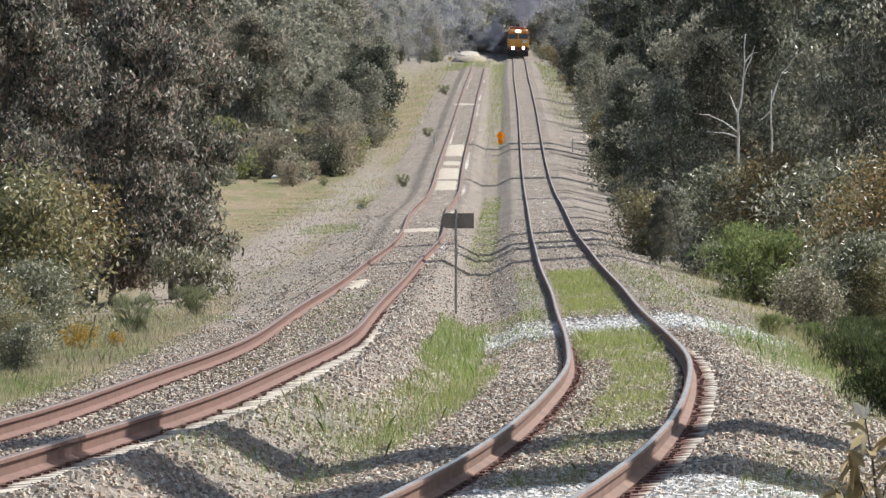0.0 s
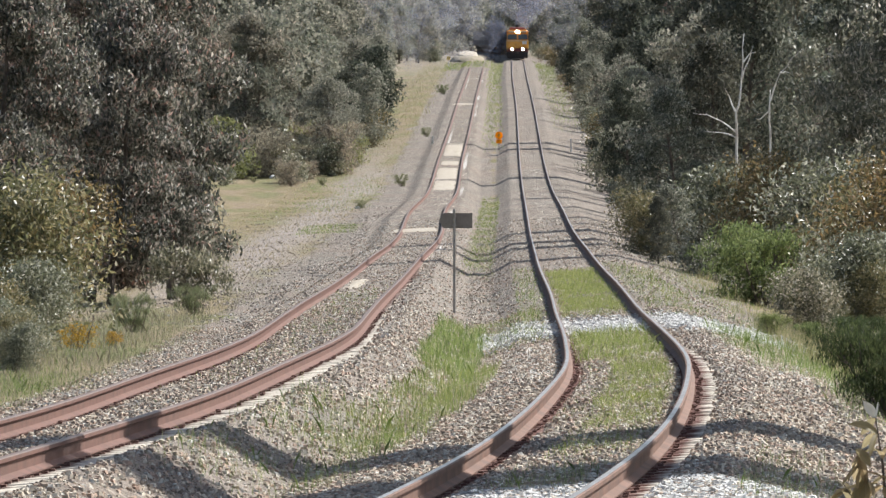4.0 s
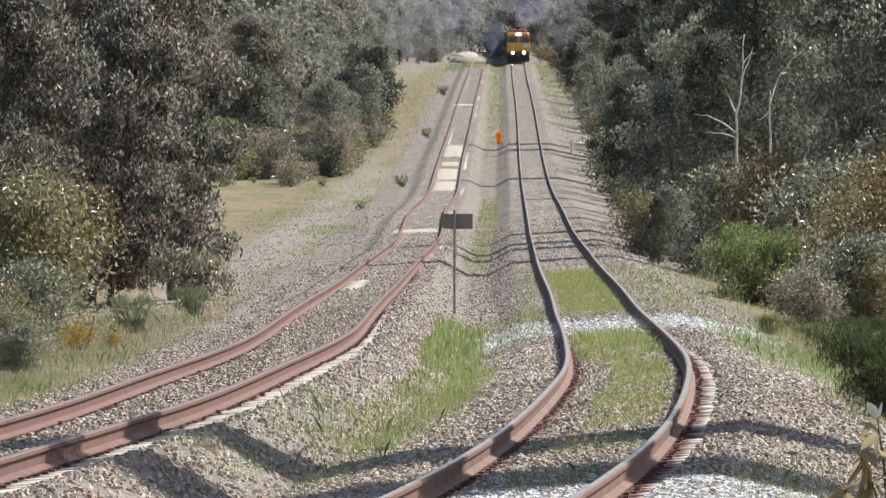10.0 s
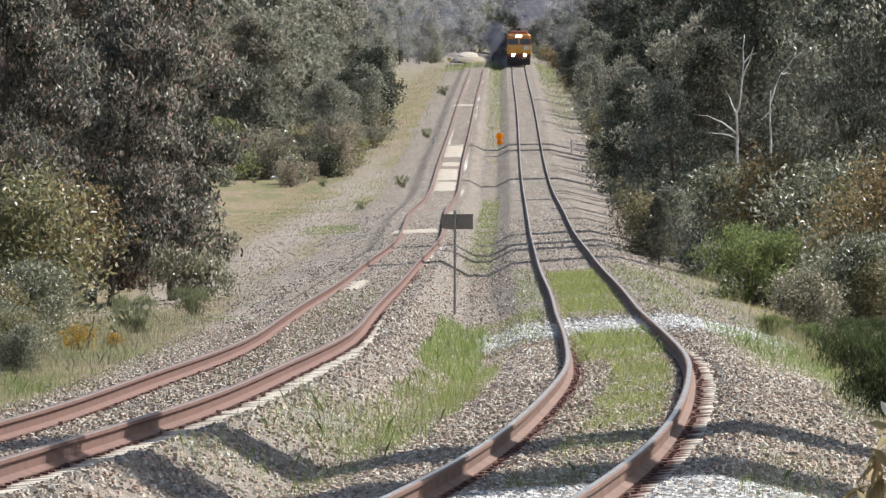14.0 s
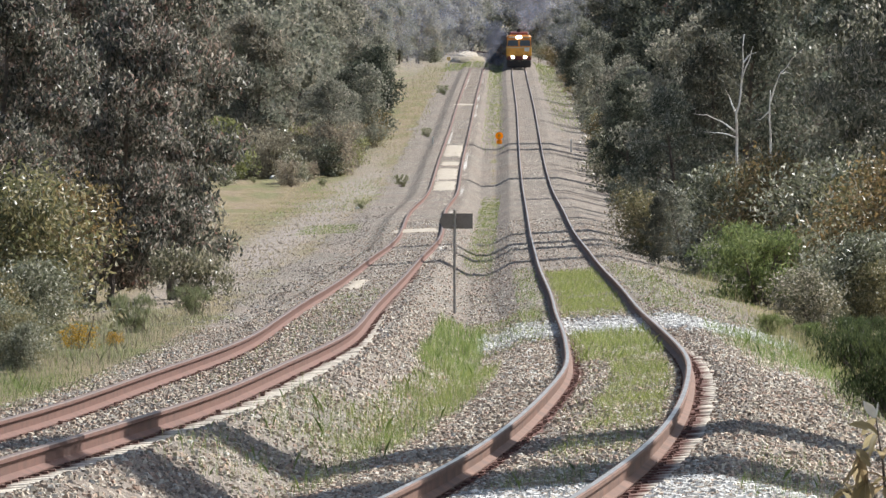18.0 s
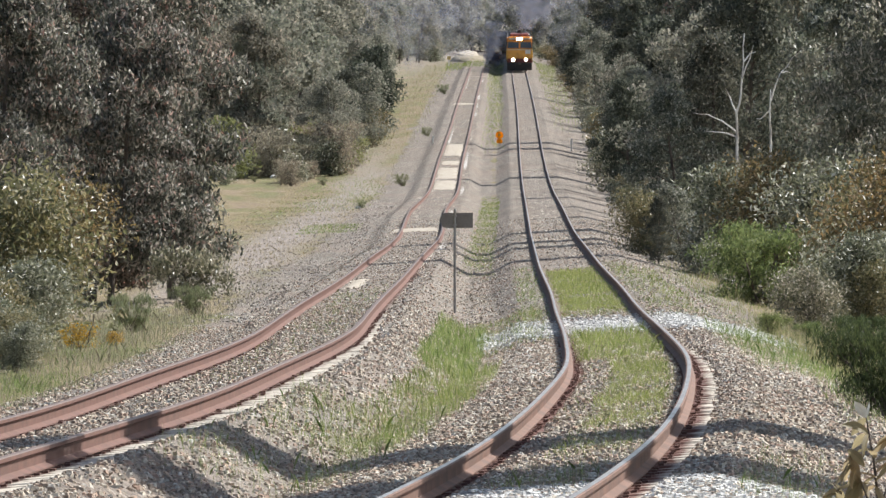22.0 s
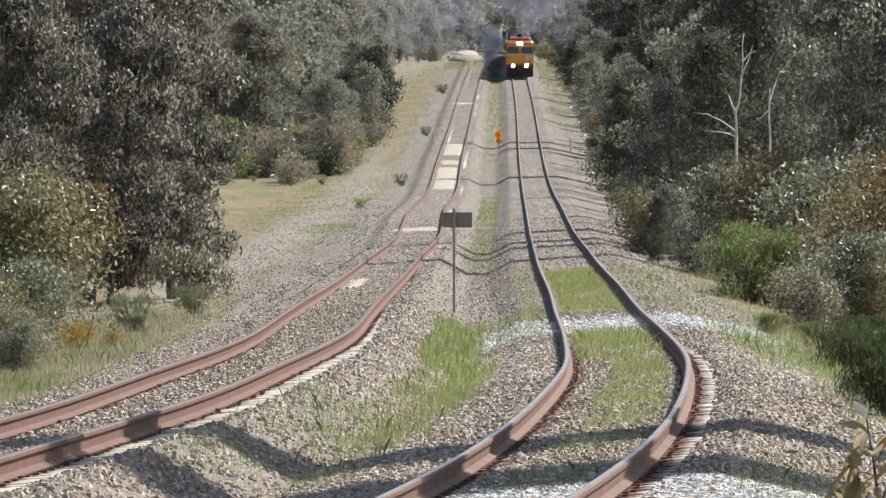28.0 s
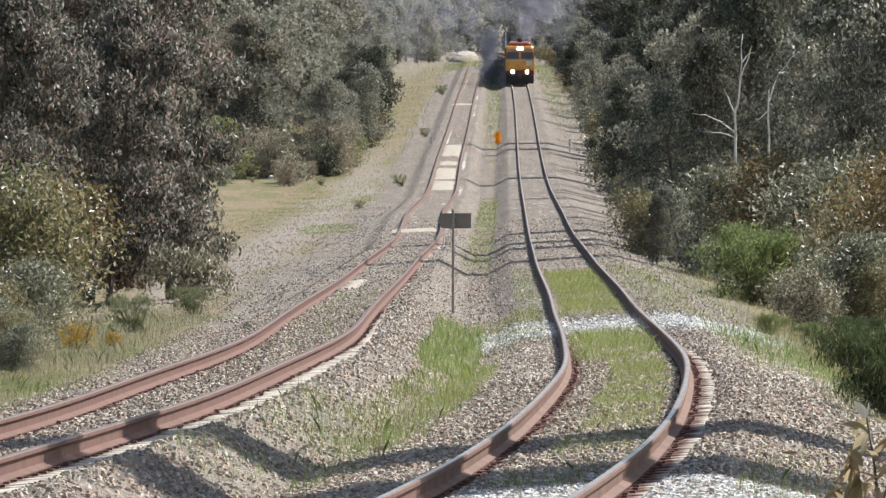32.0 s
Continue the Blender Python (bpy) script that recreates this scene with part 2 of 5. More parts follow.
M_GRASS = foliage("green_grass_blades", ((0.0, (0.10, 0.16, 0.05)), (0.3, (0.21, 0.29, 0.09)), (0.65, (0.32, 0.40, 0.135)), (0.9, (0.43, 0.48, 0.2)), (1.0, (0.52, 0.51, 0.3))), 0.6, 0.5, 0.2)
M_YOUNG = foliage("yellow_green_grass_blades", ((0.0, (0.18, 0.225, 0.07)), (0.4, (0.32, 0.38, 0.125)), (0.8, (0.45, 0.495, 0.19)), (1.0, (0.57, 0.57, 0.3))), 0.6, 0.5, 0.2)
M_STRAW = foliage("dry_grass_blades", ((0.0, (0.286, 0.264, 0.132)), (0.6, (0.462, 0.407, 0.242)), (1.0, (0.605, 0.539, 0.363))), 0.7, 0.5, 0.2)
M_OLIVE = foliage("olive_wattle_leaves", ((0.0, (0.085, 0.09, 0.045)), (0.4, (0.21, 0.21, 0.11)), (0.75, (0.33, 0.29, 0.16)), (0.92, (0.45, 0.37, 0.21)), (1.0, (0.68, 0.64, 0.53))), 0.42, 0.45, 0.7)
M_SCRUB = foliage("brown_scrub_leaves", ((0.0, (0.18, 0.155, 0.125)), (0.5, (0.32, 0.275, 0.22)), (1.0, (0.48, 0.425, 0.34))), 0.6, 0.5, 0.3)
M_TWIG = foliage("olive_twig_leaves", ((0.0, (0.17, 0.13, 0.075)), (0.4, (0.29, 0.225, 0.13)), (0.75, (0.42, 0.35, 0.235)), (1.0, (0.64, 0.58, 0.47))), 0.5, 0.6, 0.3)
M_FLOWER = foliage("orange_blossom", ((0.0, (0.24, 0.20, 0.07)), (0.4, (0.42, 0.28, 0.06)), (1.0, (0.75, 0.45, 0.05))), 0.6, 0.3, 0.2)
M_GALV = surface("weathered_galvanised_steel", (0.34, 0.32, 0.29), (0.44, 0.42, 0.39), (0.22, 0.18, 0.15), 4, 0.5, 0.5, bump=0.1)
M_SIGN = surface("bare_sign_plate", (0.25, 0.22, 0.185), (0.31, 0.275, 0.235), (0.19, 0.16, 0.135), 5, 0.6, 0.2, bump=0.1)
M_ORANGE = foliage("orange_plastic_plate", ((0.0, (1.0, 0.46, 0.02)), (1.0, (1.0, 0.52, 0.03))), 0.5, 0.7, 0.3)
M_WHITE = surface("white_paint", (0.74, 0.73, 0.69), (0.82, 0.81, 0.78), (0.62, 0.59, 0.53), 5, 0.6, bump=0.05)
M_YELLOW = surface("yellow_paint", (0.62, 0.42, 0.05), (0.7, 0.5, 0.07), (0.5, 0.33, 0.05), 5, 0.6, bump=0.05)
M_LOCO_NOSE = surface("yellow_orange_loco_paint", (0.86, 0.41, 0.07), (0.92, 0.48, 0.10), (0.62, 0.27, 0.06), 2.2, 0.4, bump=0.05)
M_CREAM = surface("cream_loco_paint", (0.66, 0.56, 0.42), (0.72, 0.62, 0.48), (0.5, 0.4, 0.3), 2, 0.5, bump=0.05)
M_LOCO = surface("orange_loco_paint", (0.82, 0.30, 0.045), (0.88, 0.35, 0.055), (0.62, 0.24, 0.05), 1.2, 0.4, bump=0.05)
M_LOCO_RED = surface("dark_red_roof_paint", (0.20, 0.045, 0.035), (0.26, 0.06, 0.045), (0.12, 0.05, 0.045), 1.5, 0.5, bump=0.05)
M_BLACK = surface("sooty_black_steel", (0.022, 0.021, 0.022), (0.04, 0.037, 0.035), (0.07, 0.05, 0.04), 2, 0.6, 0.2, bump=0.2)
M_STEEL = surface("wheel_steel", (0.10, 0.08, 0.07), (0.16, 0.13, 0.11), (0.07, 0.05, 0.045), 3, 0.5, 0.7, bump=0.1)
M_WAGON = surface("grimy_dark_wagon_paint", (0.13, 0.135, 0.155), (0.19, 0.19, 0.21), (0.13, 0.115, 0.10), 0.8, 0.65, 0.1, bump=0.15)
M_LAMP = glow("lit_headlamp", (1.0, 0.86, 0.62), 22.0)
M_GLASS, _t, _b = fresh("cab_window_glass")
_b.inputs["Base Color"].default_value, _b.inputs["Roughness"].default_value = (0.10, 0.115, 0.12, 1), 0.12


# ---- the plan: distance ahead, the two tracks' centre lines, rail height ----
AHEAD = (20, 40, 70, 95, 110, 125, 142, 162, 185, 210, 240, 280, 330, 400, 480, 580, 700, 850, 1000, 1200, 1450, 1560, 1660, 1770, 1900, 2060, 2260, 2500)
OLD_X = (-7.4, -6.05, -4.462, -3.432, -2.917, -2.545, -2.271, -2.047, -1.984, -1.887, -1.754, -1.561, -1.245, -0.795, -0.636, -0.028, 0.419, 1.276, 2.115,
         3.364, 4.7, 5.2, 5.1, 4.4, 2.7, -0.5, -6.4, -16.0)
MAIN_X = (-3.2, -1.95, -0.201, 1.058, 1.575, 1.968, 2.307, 2.528, 2.714, 2.857, 3.04, 3.184, 3.444, 3.845, 4.31, 4.888, 5.549, 6.418, 7.228, 8.176, 9.652,
          10.1, 10.0, 9.3, 7.6, 4.4, -1.5, -11.0)
RAIL_Z = (-2.6, -2.85, -3.29, -3.692, -3.93, -4.19, -4.513, -4.891, -5.323, -5.73, -6.141, -6.643, -7.262, -8.119, -8.806, -9.724, -10.016, -9.579, -8.913,
          -8.028, -7.763, -7.85, -8.05, -8.4, -8.75, -9.2, -9.7, -10.2)
OLD_DZ = (0.11, 0.11, 0.115, 0.097, 0.082, 0.109, 0.111, 0.118, 0.143, 0.151, 0.059, -0.068, -0.121, -0.107, -0.078, -0.102, -0.068, -0.033, 0.0, 0.022,
          0.025, 0.02, 0.02, 0.02, 0.02, 0.02, 0.02, 0.02)
EYE_Z = 12.0


def curve_through(values):
    """A natural cubic through the plan's stations, over the logarithm of the distance."""
    x, v = np.log(np.array(AHEAD, float)), np.array(values, float)
    n, h = len(x), np.diff(x)
    a, b = np.zeros((n, n)), np.zeros(n)
    a[0, 0] = a[-1, -1] = 1
    for i in range(1, n - 1):
        a[i, i - 1], a[i, i], a[i, i + 1] = h[i - 1], 2 * (h[i - 1] + h[i]), h[i]
        b[i] = 3 * ((v[i + 1] - v[i]) / h[i] - (v[i] - v[i - 1]) / h[i - 1])
    c = np.linalg.solve(a, b)

    def at(d):
        q = np.log(np.clip(np.asarray(d, float), 20, 2500))
        i = np.clip(np.searchsorted(x, q) - 1, 0, n - 2)
        e = q - x[i]
        return v[i] + ((v[i + 1] - v[i]) / h[i] - h[i] * (2 * c[i] + c[i + 1]) / 3) * e + c[i] * e * e + (c[i + 1] - c[i]) / (3 * h[i]) * e ** 3
    return at


old_x, main_x, main_z0, old_dz = curve_through(OLD_X), curve_through(MAIN_X), curve_through(RAIL_Z), curve_through(OLD_DZ)


def main_z(d):
    return main_z0(d) + EYE_Z


def old_z(d):
    return main_z0(d) + old_dz(d) + EYE_Z


def cant(d):
    return 0.11 * np.clip((700 - np.asarray(d, float)) / 450, 0, 1)


def wobble(x, y, size, seed=0.0):
    """A cheap smooth random field, about -1 to 1."""
    a, b = np.asarray(x, float) / size, np.asarray(y, float) / size
    return (np.sin(a * 1.7 + b * 0.9 + seed) + np.sin(-a * 1.1 + b * 1.9 + 2.1 * seed + 1.3) + np.sin(a * 2.9 - b * 2.3 + 0.7 * seed)) / 3


def step(v, lo, hi):
    s = np.clip((np.asarray(v, float) - lo) / (hi - lo), 0, 1)
    return s * s * (3 - 2 * s)


def bed(u, d, ends, bare):
    """Height of one track's ballast below its rail heads, u metres across: boxed in between the rails, scooped out along
    the ends of the sleepers where bare is 1, and a little inside the other rail."""
    scoop = 0.12 * bare * step(u, 0.62, 0.8) * step(ends - u, 0, 0.16)
    near = step(190 - d, 0, 60)
    groove = 0.05 * near * step(0.12 - np.abs(u + 0.64), 0, 0.09)
    return -0.168 - scoop - groove + np.clip(u, -1.6, 1.6) * cant(d) / 1.5 - 0.24 * np.clip(u - 1.4, 0, 9)


def ground_z(x, d):
    """The ground's height at x across and d ahead."""
    x, d = np.asarray(x, float), np.asarray(d, float)
    ul, ur = x - old_x(d), x - main_x(d)
    zl, zr = old_z(d), main_z(d)
    left, right = step(-ul, 2.5, 9), step(ur, 3, 8)
    close = step(210 - d, 0, 90)
    verge = 0.5 * (zl + zr) - 0.55 - 0.15 * close * step(ul, 0, 1) - 0.3 * left - 0.2 * step(ur, 2.2, 5.0)
    verge = verge + (0.10 * left + 0.12 * right) * wobble(x, d, 3.1) + 0.35 * (step(-ul, 6, 20) + step(ur, 7, 20)) * wobble(x, d, 17, 1.0)
    verge = verge + 0.02 * np.clip(ur - 7, 0, 300) + 0.015 * np.clip(-ul - 9, 0, 300)
    ends, bare = 1.18 - 0.22 * step(d, 110, 220), 1 - step(d, 300, 360)
    bl = zl + np.where(ul > 1.3, bed(np.minimum(ul, 1.3), d, ends, bare) - 0.55 * (ul - 1.3), bed(ul, d, ends, bare)) - 0.55 * np.clip(-ul - 1.45, 0, 9)
    br = zr + bed(ur, d, 1.1, 1 - step(d, 130, 185)) - (0.52 - 0.34 * close) * np.clip(-ur - 1.45 - 0.1 * close, 0, 9)
    z = np.maximum(np.maximum(bl, br), verge)
    bank = EYE_Z - 1.65 - np.clip(d - 12, 0, 60) * 0.062
    k = step(d, 62, 30) * step(ur, 2.6, 4.5)
    return z * (1 - k) + bank * k


# ---- mesh helpers ----
def mesh_object(name, verts, faces, mats, parent=None, index=None, smooth=False):
    me = bpy.data.meshes.new(name)
    me.from_pydata(np.asarray(verts).tolist() if not isinstance(verts, list) else verts, [], np.asarray(faces).tolist() if not isinstance(faces, list) else faces)
    for m in (mats if isinstance(mats, (list, tuple)) else [mats]):
        me.materials.append(m)
    if index is not None:
        me.polygons.foreach_set("material_index", np.asarray(index, np.int32))
    if smooth:
        me.polygons.foreach_set("use_smooth", np.ones(len(me.polygons), bool))
    me.update()
    ob = new(name, me)
    ob.parent = parent
    return ob


def part(name, bm, material, parent, label=""):
    """Links a bmesh as one mesh object under a thing or under a part."""
    me = bpy.data.meshes.new(name)
    bm.to_mesh(me)
    bm.free()
    me.materials.append(material)
    ob = new(name, me)
    ob.parent = parent
    return tagged(ob, label)


def empty(name, m, label, category, group=""):
    ob = new(name)
    ob.matrix_basis = m
    ob.empty_display_size = 0.3
    return tagged(ob, label, category, group)


def box(bm, x0, x1, y0, y1, z0, z1, bevel=0.0):
    r = bmesh.ops.create_cube(bm, size=1, matrix=Matrix.Translation(((x0 + x1) / 2, (y0 + y1) / 2, (z0 + z1) / 2)) @ Matrix.Diagonal((x1 - x0, y1 - y0, z1 - z0, 1)))
    if bevel:
        edges = list({e for v in r["verts"] for e in v.link_edges})
        bmesh.ops.bevel(bm, geom=edges, offset=bevel, segments=1, affect="EDGES")
    return bm


def boxed(*dims, bevel=0.0):
    return box(bmesh.new(), *dims, bevel=bevel)


def rod(bm, a, b, r0, r1=None, sides=8):
    a, b = Vector(a), Vector(b)
    m = Matrix.Translation((a + b) / 2) @ (b - a).to_track_quat("Z", "Y").to_matrix().to_4x4()
    bmesh.ops.create_cone(bm, cap_ends=True, segments=sides, radius1=r0, radius2=r0 if r1 is None else r1, depth=(b - a).length, matrix=m)
    return bm


def tubes(paths, sides=6):
    """Tapered limbs: each path is a list of (point, radius)."""
    verts, faces = [], []
    for path in paths:
        base = len(verts)
        pts = [np.array(p, float) for p, _ in path]
        for i, (p, r) in enumerate(path):
            way = pts[min(i + 1, len(pts) - 1)] - pts[max(i - 1, 0)]
            way = way / (np.linalg.norm(way) + 1e-9)
            side = np.cross(way, (0.31, 0.2, 0.93) if abs(way[2]) < 0.9 else (1, 0, 0))
            side = side / np.linalg.norm(side)
            up = np.cross(way, side)
            for k in range(sides):
                a = 2 * math.pi * k / sides
                verts.append((pts[i] + r * (math.cos(a) * side + math.sin(a) * up)).tolist())
        for i in range(len(path) - 1):
            for k in range(sides):
                q, w = base + i * sides, base + (i + 1) * sides
                faces.append((q + k, q + (k + 1) % sides, w + (k + 1) % sides, w + k))
        faces.append(tuple(base + (len(path) - 1) * sides + k for k in range(sides)))
    return verts, faces


def leaf_tris(rng, centres, length, width, droop=0.6):
    """The same in single triangles, for plants that stay far off."""
    v, f = leaf_quads(rng, centres, length, width * 1.15, droop)
    v = v.reshape(-1, 4, 3)[:, [1, 2, 3]].copy()
    v[:, [0, 2]] -= (v[:, 1:2] - (v[:, 0:1] + v[:, 2:3]) / 2) * 0.6
    return v.reshape(-1, 3), np.arange(3 * len(v)).reshape(-1, 3)


def leaf_quads(rng, centres, length, width, droop=0.6, spread=1.0):
    """Pointed leaves at the centres; droop 1 hangs them straight down."""
    n = len(centres)
    way = rng.normal(size=(n, 3)) * spread
    way[:, 2] -= droop * 3
    way /= np.linalg.norm(way, axis=1)[:, None]
    side = np.cross(way, rng.normal(size=(n, 3)))
    side /= np.linalg.norm(side, axis=1)[:, None]
    ln = length * rng.uniform(0.65, 1.35, (n, 1))
    wd = width * rng.uniform(0.7, 1.3, (n, 1))
    bend = np.cross(way, side) * ln * 0.12
    v = np.stack([centres - way * ln / 2, centres + side * wd / 2 + bend, centres + way * ln / 2, centres - side * wd / 2 + bend], 1).reshape(-1, 3)
    return v, np.arange(4 * n).reshape(n, 4)


def blades(rng, xs, ds, height, width, lean=0.22):
    """Grass blades that stand on the ground at the given places."""
    n = len(xs)
    base = np.stack([xs, ds, ground_z(xs, ds) - 0.01], 1)
    ang = rng.uniform(0, math.pi, n)
    side = np.stack([np.cos(ang), np.sin(ang), np.zeros(n)], 1) * (width * rng.uniform(0.6, 1.4, n))[:, None] / 2
    hgt = height * (0.35 + 1.0 * rng.random(n) ** 1.6)
    off = rng.normal(size=(n, 2)) * (hgt * lean)[:, None]
    mid, tip = base.copy(), base.copy()
    mid[:, :2] += off * 0.35
    mid[:, 2] += hgt * 0.6
    tip[:, :2] += off
    tip[:, 2] += hgt
    v = np.stack([base - side, base + side, mid + side * 0.7, tip, mid - side * 0.7], 1).reshape(-1, 3)
    k = np.arange(n)[:, None] * 5
    return v, (k + np.array([[0, 1, 2, 3, 4]]))


# ---- ground ----
def build_ground():
    us = np.concatenate([[-4500, -2500, -1200, -600, -300, -160, -100, -70, -50, -38, -30, -25, -21], np.arange(-18, -8, 0.8), np.arange(-8, -6.3, 0.2), np.arange(-6.3, 2.0, 0.1), np.arange(2.0, 6.01, 0.2),
                         np.arange(6.8, 18, 0.8), [20, 24, 30, 38, 50, 70, 100, 160, 300, 600, 1200, 2500, 4500]])
    ds = np.concatenate([[-4000, -1500, -500, -200, -80, -30, -10, 0, 8, 14], np.arange(20, 60, 2.5), np.arange(60, 330, 1.2), np.arange(330, 700, 4),
                         np.arange(700, 1700, 12), np.arange(1700, 2500, 40), [2550, 2700, 3000, 3500, 4500, 6000, 9000]])
    uu, dd = np.meshgrid(us, ds)
    x = uu + main_x(dd)
    z = ground_z(x, np.clip(dd, 0, 2500))
    near = (np.abs(uu) < 20) & (dd > 20) & (dd < 900)
    rng = np.random.default_rng(3)
    z = z + near * rng.normal(size=z.shape) * 0.008
    far = np.clip(dd - 2300, 0, None)
    z = z + far * 0.02
    ul, ur = x - old_x(dd), x - main_x(dd)
    rag = 0.35 * wobble(x, dd, 1.3) + 0.3 * wobble(x, dd, 6.0, 2.0)
    ballast = np.maximum(step(-np.abs(ul) + 2.75 + rag + 0.9 * (ul < 0) * step(dd, 220, 300), -0.5, 0.5), step(-np.abs(ur - 0.6) + 3.0 + rag + 1.6 * step(dd, 230, 320) * (ur > 0), -0.5, 0.5))
    fresh_bits = np.maximum.reduce([
        step(-np.abs(dd - 196) + 9, -4, 4) * step(-np.abs(ur - 0.3) + 2.6 + rag, -0.4, 0.4),
        step(84 - dd, -4, 4) * step(-np.abs(ur - 1.2) + 1.5 + rag, -0.4, 0.4),
        0.62 * step(-np.abs(dd - 160) + 22, -6, 6) * step(-np.abs(ur + 1.6) + 0.9, -0.3, 0.3),
        (0.45 + 0.22 * wobble(x, dd, 41.0, 5.0) + 0.12 * wobble(x, dd, 17.0, 2.0)) * step(dd, 240, 300) * step(1300 - dd, 0, 60) * step(0.15 - np.abs(ul - 0.97), -0.08, 0.08),
        (0.5 + 0.25 * wobble(x, dd, 53.0, 7.0) + 0.12 * wobble(x, dd, 19.0, 4.0)) * step(dd, 450, 600) * step(1300 - dd, 0, 60) * step(0.1 - np.abs(ul + 0.5), -0.08, 0.08),
        0.62 * step(-np.abs(dd - 150) + 16, -6, 6) * step(-np.abs(ur - 1.9) + 0.9, -0.3, 0.3)])
    bare = np.maximum(step(-np.abs(ul + 5.2 + 0.8 * wobble(x, dd, 25)) + 1.3, -0.8, 0.8) * step(dd, 230, 300) * step(900 - dd, 0, 300), 0.5 * step(dd, 1000, 1600))
    n, m = len(ds), len(us)
    idx = np.arange(n * m).reshape(n, m)
    faces = np.stack([idx[:-1, :-1], idx[:-1, 1:], idx[1:, 1:], idx[1:, :-1]], -1).reshape(-1, 4)
    ob = mesh_object("ground", np.stack([x, dd, z], -1).reshape(-1, 3), faces, M_GROUND, smooth=True)
    layer = ob.data.color_attributes.new("zone", "FLOAT_COLOR", "POINT")
    layer.data.foreach_set("color", np.stack([ballast, fresh_bits, bare, np.ones_like(bare)], -1).reshape(-1).astype(np.float32))
    tagged(ob, "stony railway formation with grassy verges", "ground", kind="structure")


build_ground()


# ---- the two tracks ----
RAIL_SHAPE = ((-0.036, -0.007), (-0.021, 0.0), (0.022, 0.0), (0.036, -0.007), (0.036, -0.036), (0.011, -0.048), (0.009, -0.132), (0.072, -0.158), (0.072, -0.17),
              (-0.072, -0.17), (-0.072, -0.158), (-0.009, -0.132), (-0.011, -0.048), (-0.036, -0.036))


def lie(xf, d):
    """Centre and way across at d ahead on a track."""
    tx = (xf(d + 0.5) - xf(d - 0.5))
    n = np.sqrt(1 + tx * tx)
    return xf(d), 1 / n, -tx / n


def build_rail(track, xf, zf, side, head, web, last):
    ds = np.concatenate([np.arange(22, 60, 2), np.arange(60, 320, 0.8), np.arange(320, 800, 4), np.arange(800, last, 12)])
    x, ax, ad = lie(xf, ds)
    u = side * 0.7525 + np.array([p[0] for p in RAIL_SHAPE])
    z = np.array([p[1] for p in RAIL_SHAPE])
    v = np.stack([x[:, None] + u * ax[:, None], ds[:, None] + u * ad[:, None], (zf(ds) + side * cant(ds) / 2)[:, None] + z[None, :]], -1)
    n, m = v.shape[:2]
    idx = np.arange(n * m).reshape(n, m)
    nxt = np.roll(idx, -1, 1)
    faces = np.stack([idx[:-1], idx[1:], nxt[1:], nxt[:-1]], -1).reshape(-1, 4)
    top = np.tile(np.arange(m) == 1 if web is M_RAIL_SIDE else np.arange(m) < 3, n - 1).astype(np.int32)
    ob = mesh_object("rail", v.reshape(-1, 3), faces, [web, head], track, top)
    return ob


def sleeper_mesh(material):
    bm = bmesh.new()
    box(bm, -1.25, 1.25, -0.13, 0.13, -0.42, -0.178, bevel=0.025)
    me = bpy.data.meshes.new("sleeper")
    bm.to_mesh(me)
    bm.free()
    me.materials.append(material)
    return me


def clip_mesh():
    """The spring clips that hold both rails down on one sleeper."""
    bm = bmesh.new()
    for s in (-1, 1):
        for k in (-1, 1):
            c = s * 0.7525 + k * 0.11
            box(bm, c - 0.022, c + 0.022, -0.03, 0.03, -0.18, -0.160)
    me = bpy.data.meshes.new("rail_clips")
    bm.to_mesh(me)
    bm.free()
    me.materials.append(M_CLIP)
    return me


M_CLIP = surface("dark_rusty_clip", (0.13, 0.065, 0.05), (0.18, 0.095, 0.075), (0.09, 0.055, 0.045), 4, 0.85)
PALE_SLEEPER, RUSTY_SLEEPER, CLIPS = sleeper_mesh(M_CONCRETE), sleeper_mesh(M_STAINED), clip_mesh()


def build_track(name, label, xf, zf, head, first, pitch, seed, last):
    track = empty(name, Matrix.Identity(4), label, "railway track")
    tagged(track, kind="structure")
    for side in (-1, 1):
        build_rail(track, xf, zf, side, head, M_RAIL_SIDE if head is M_BRIGHT_HEAD else M_RUST, 2460 if head is M_BRIGHT_HEAD else last)
    rng = np.random.default_rng(seed)
    d, far_v, far_f = first, [], []
    corners = np.array([(a, b, c) for a in (-1.25, 1.25) for b in (-0.13, 0.13) for c in (-0.42, -0.178)])
    quads = np.array([(0, 1, 3, 2), (4, 6, 7, 5), (0, 4, 5, 1), (2, 3, 7, 6), (1, 5, 7, 3)])
    count = 0
    while d < last:
        x, ax, ad = lie(xf, d)
        c = float(cant(d))
        m = Matrix.Translation((x, d, zf(d))) @ Euler((0, -math.atan2(c, 1.505), math.atan2(ad, ax) + rng.normal() * 0.008)).to_matrix().to_4x4()
        m = m @ Matrix.Translation((rng.normal() * 0.015, 0, rng.normal() * 0.006 - 0.004))
        if count < 290:
            s = new("sleeper", RUSTY_SLEEPER if head is M_BRIGHT_HEAD else PALE_SLEEPER)
            s.parent, s.matrix_basis = track, m
            if count < 200:
                k = new("rail_clips", CLIPS)
                k.parent, k.matrix_basis = track, m
        else:
            far_f.append(quads + 8 * len(far_v))
            far_v.append(corners @ np.array(m.to_3x3()).T + np.array(m.translation))
        count += 1
        d += pitch
    tagged(mesh_object("distant_sleepers", np.concatenate(far_v), np.concatenate(far_f), M_CONCRETE, track), kind="stuff")
    return track


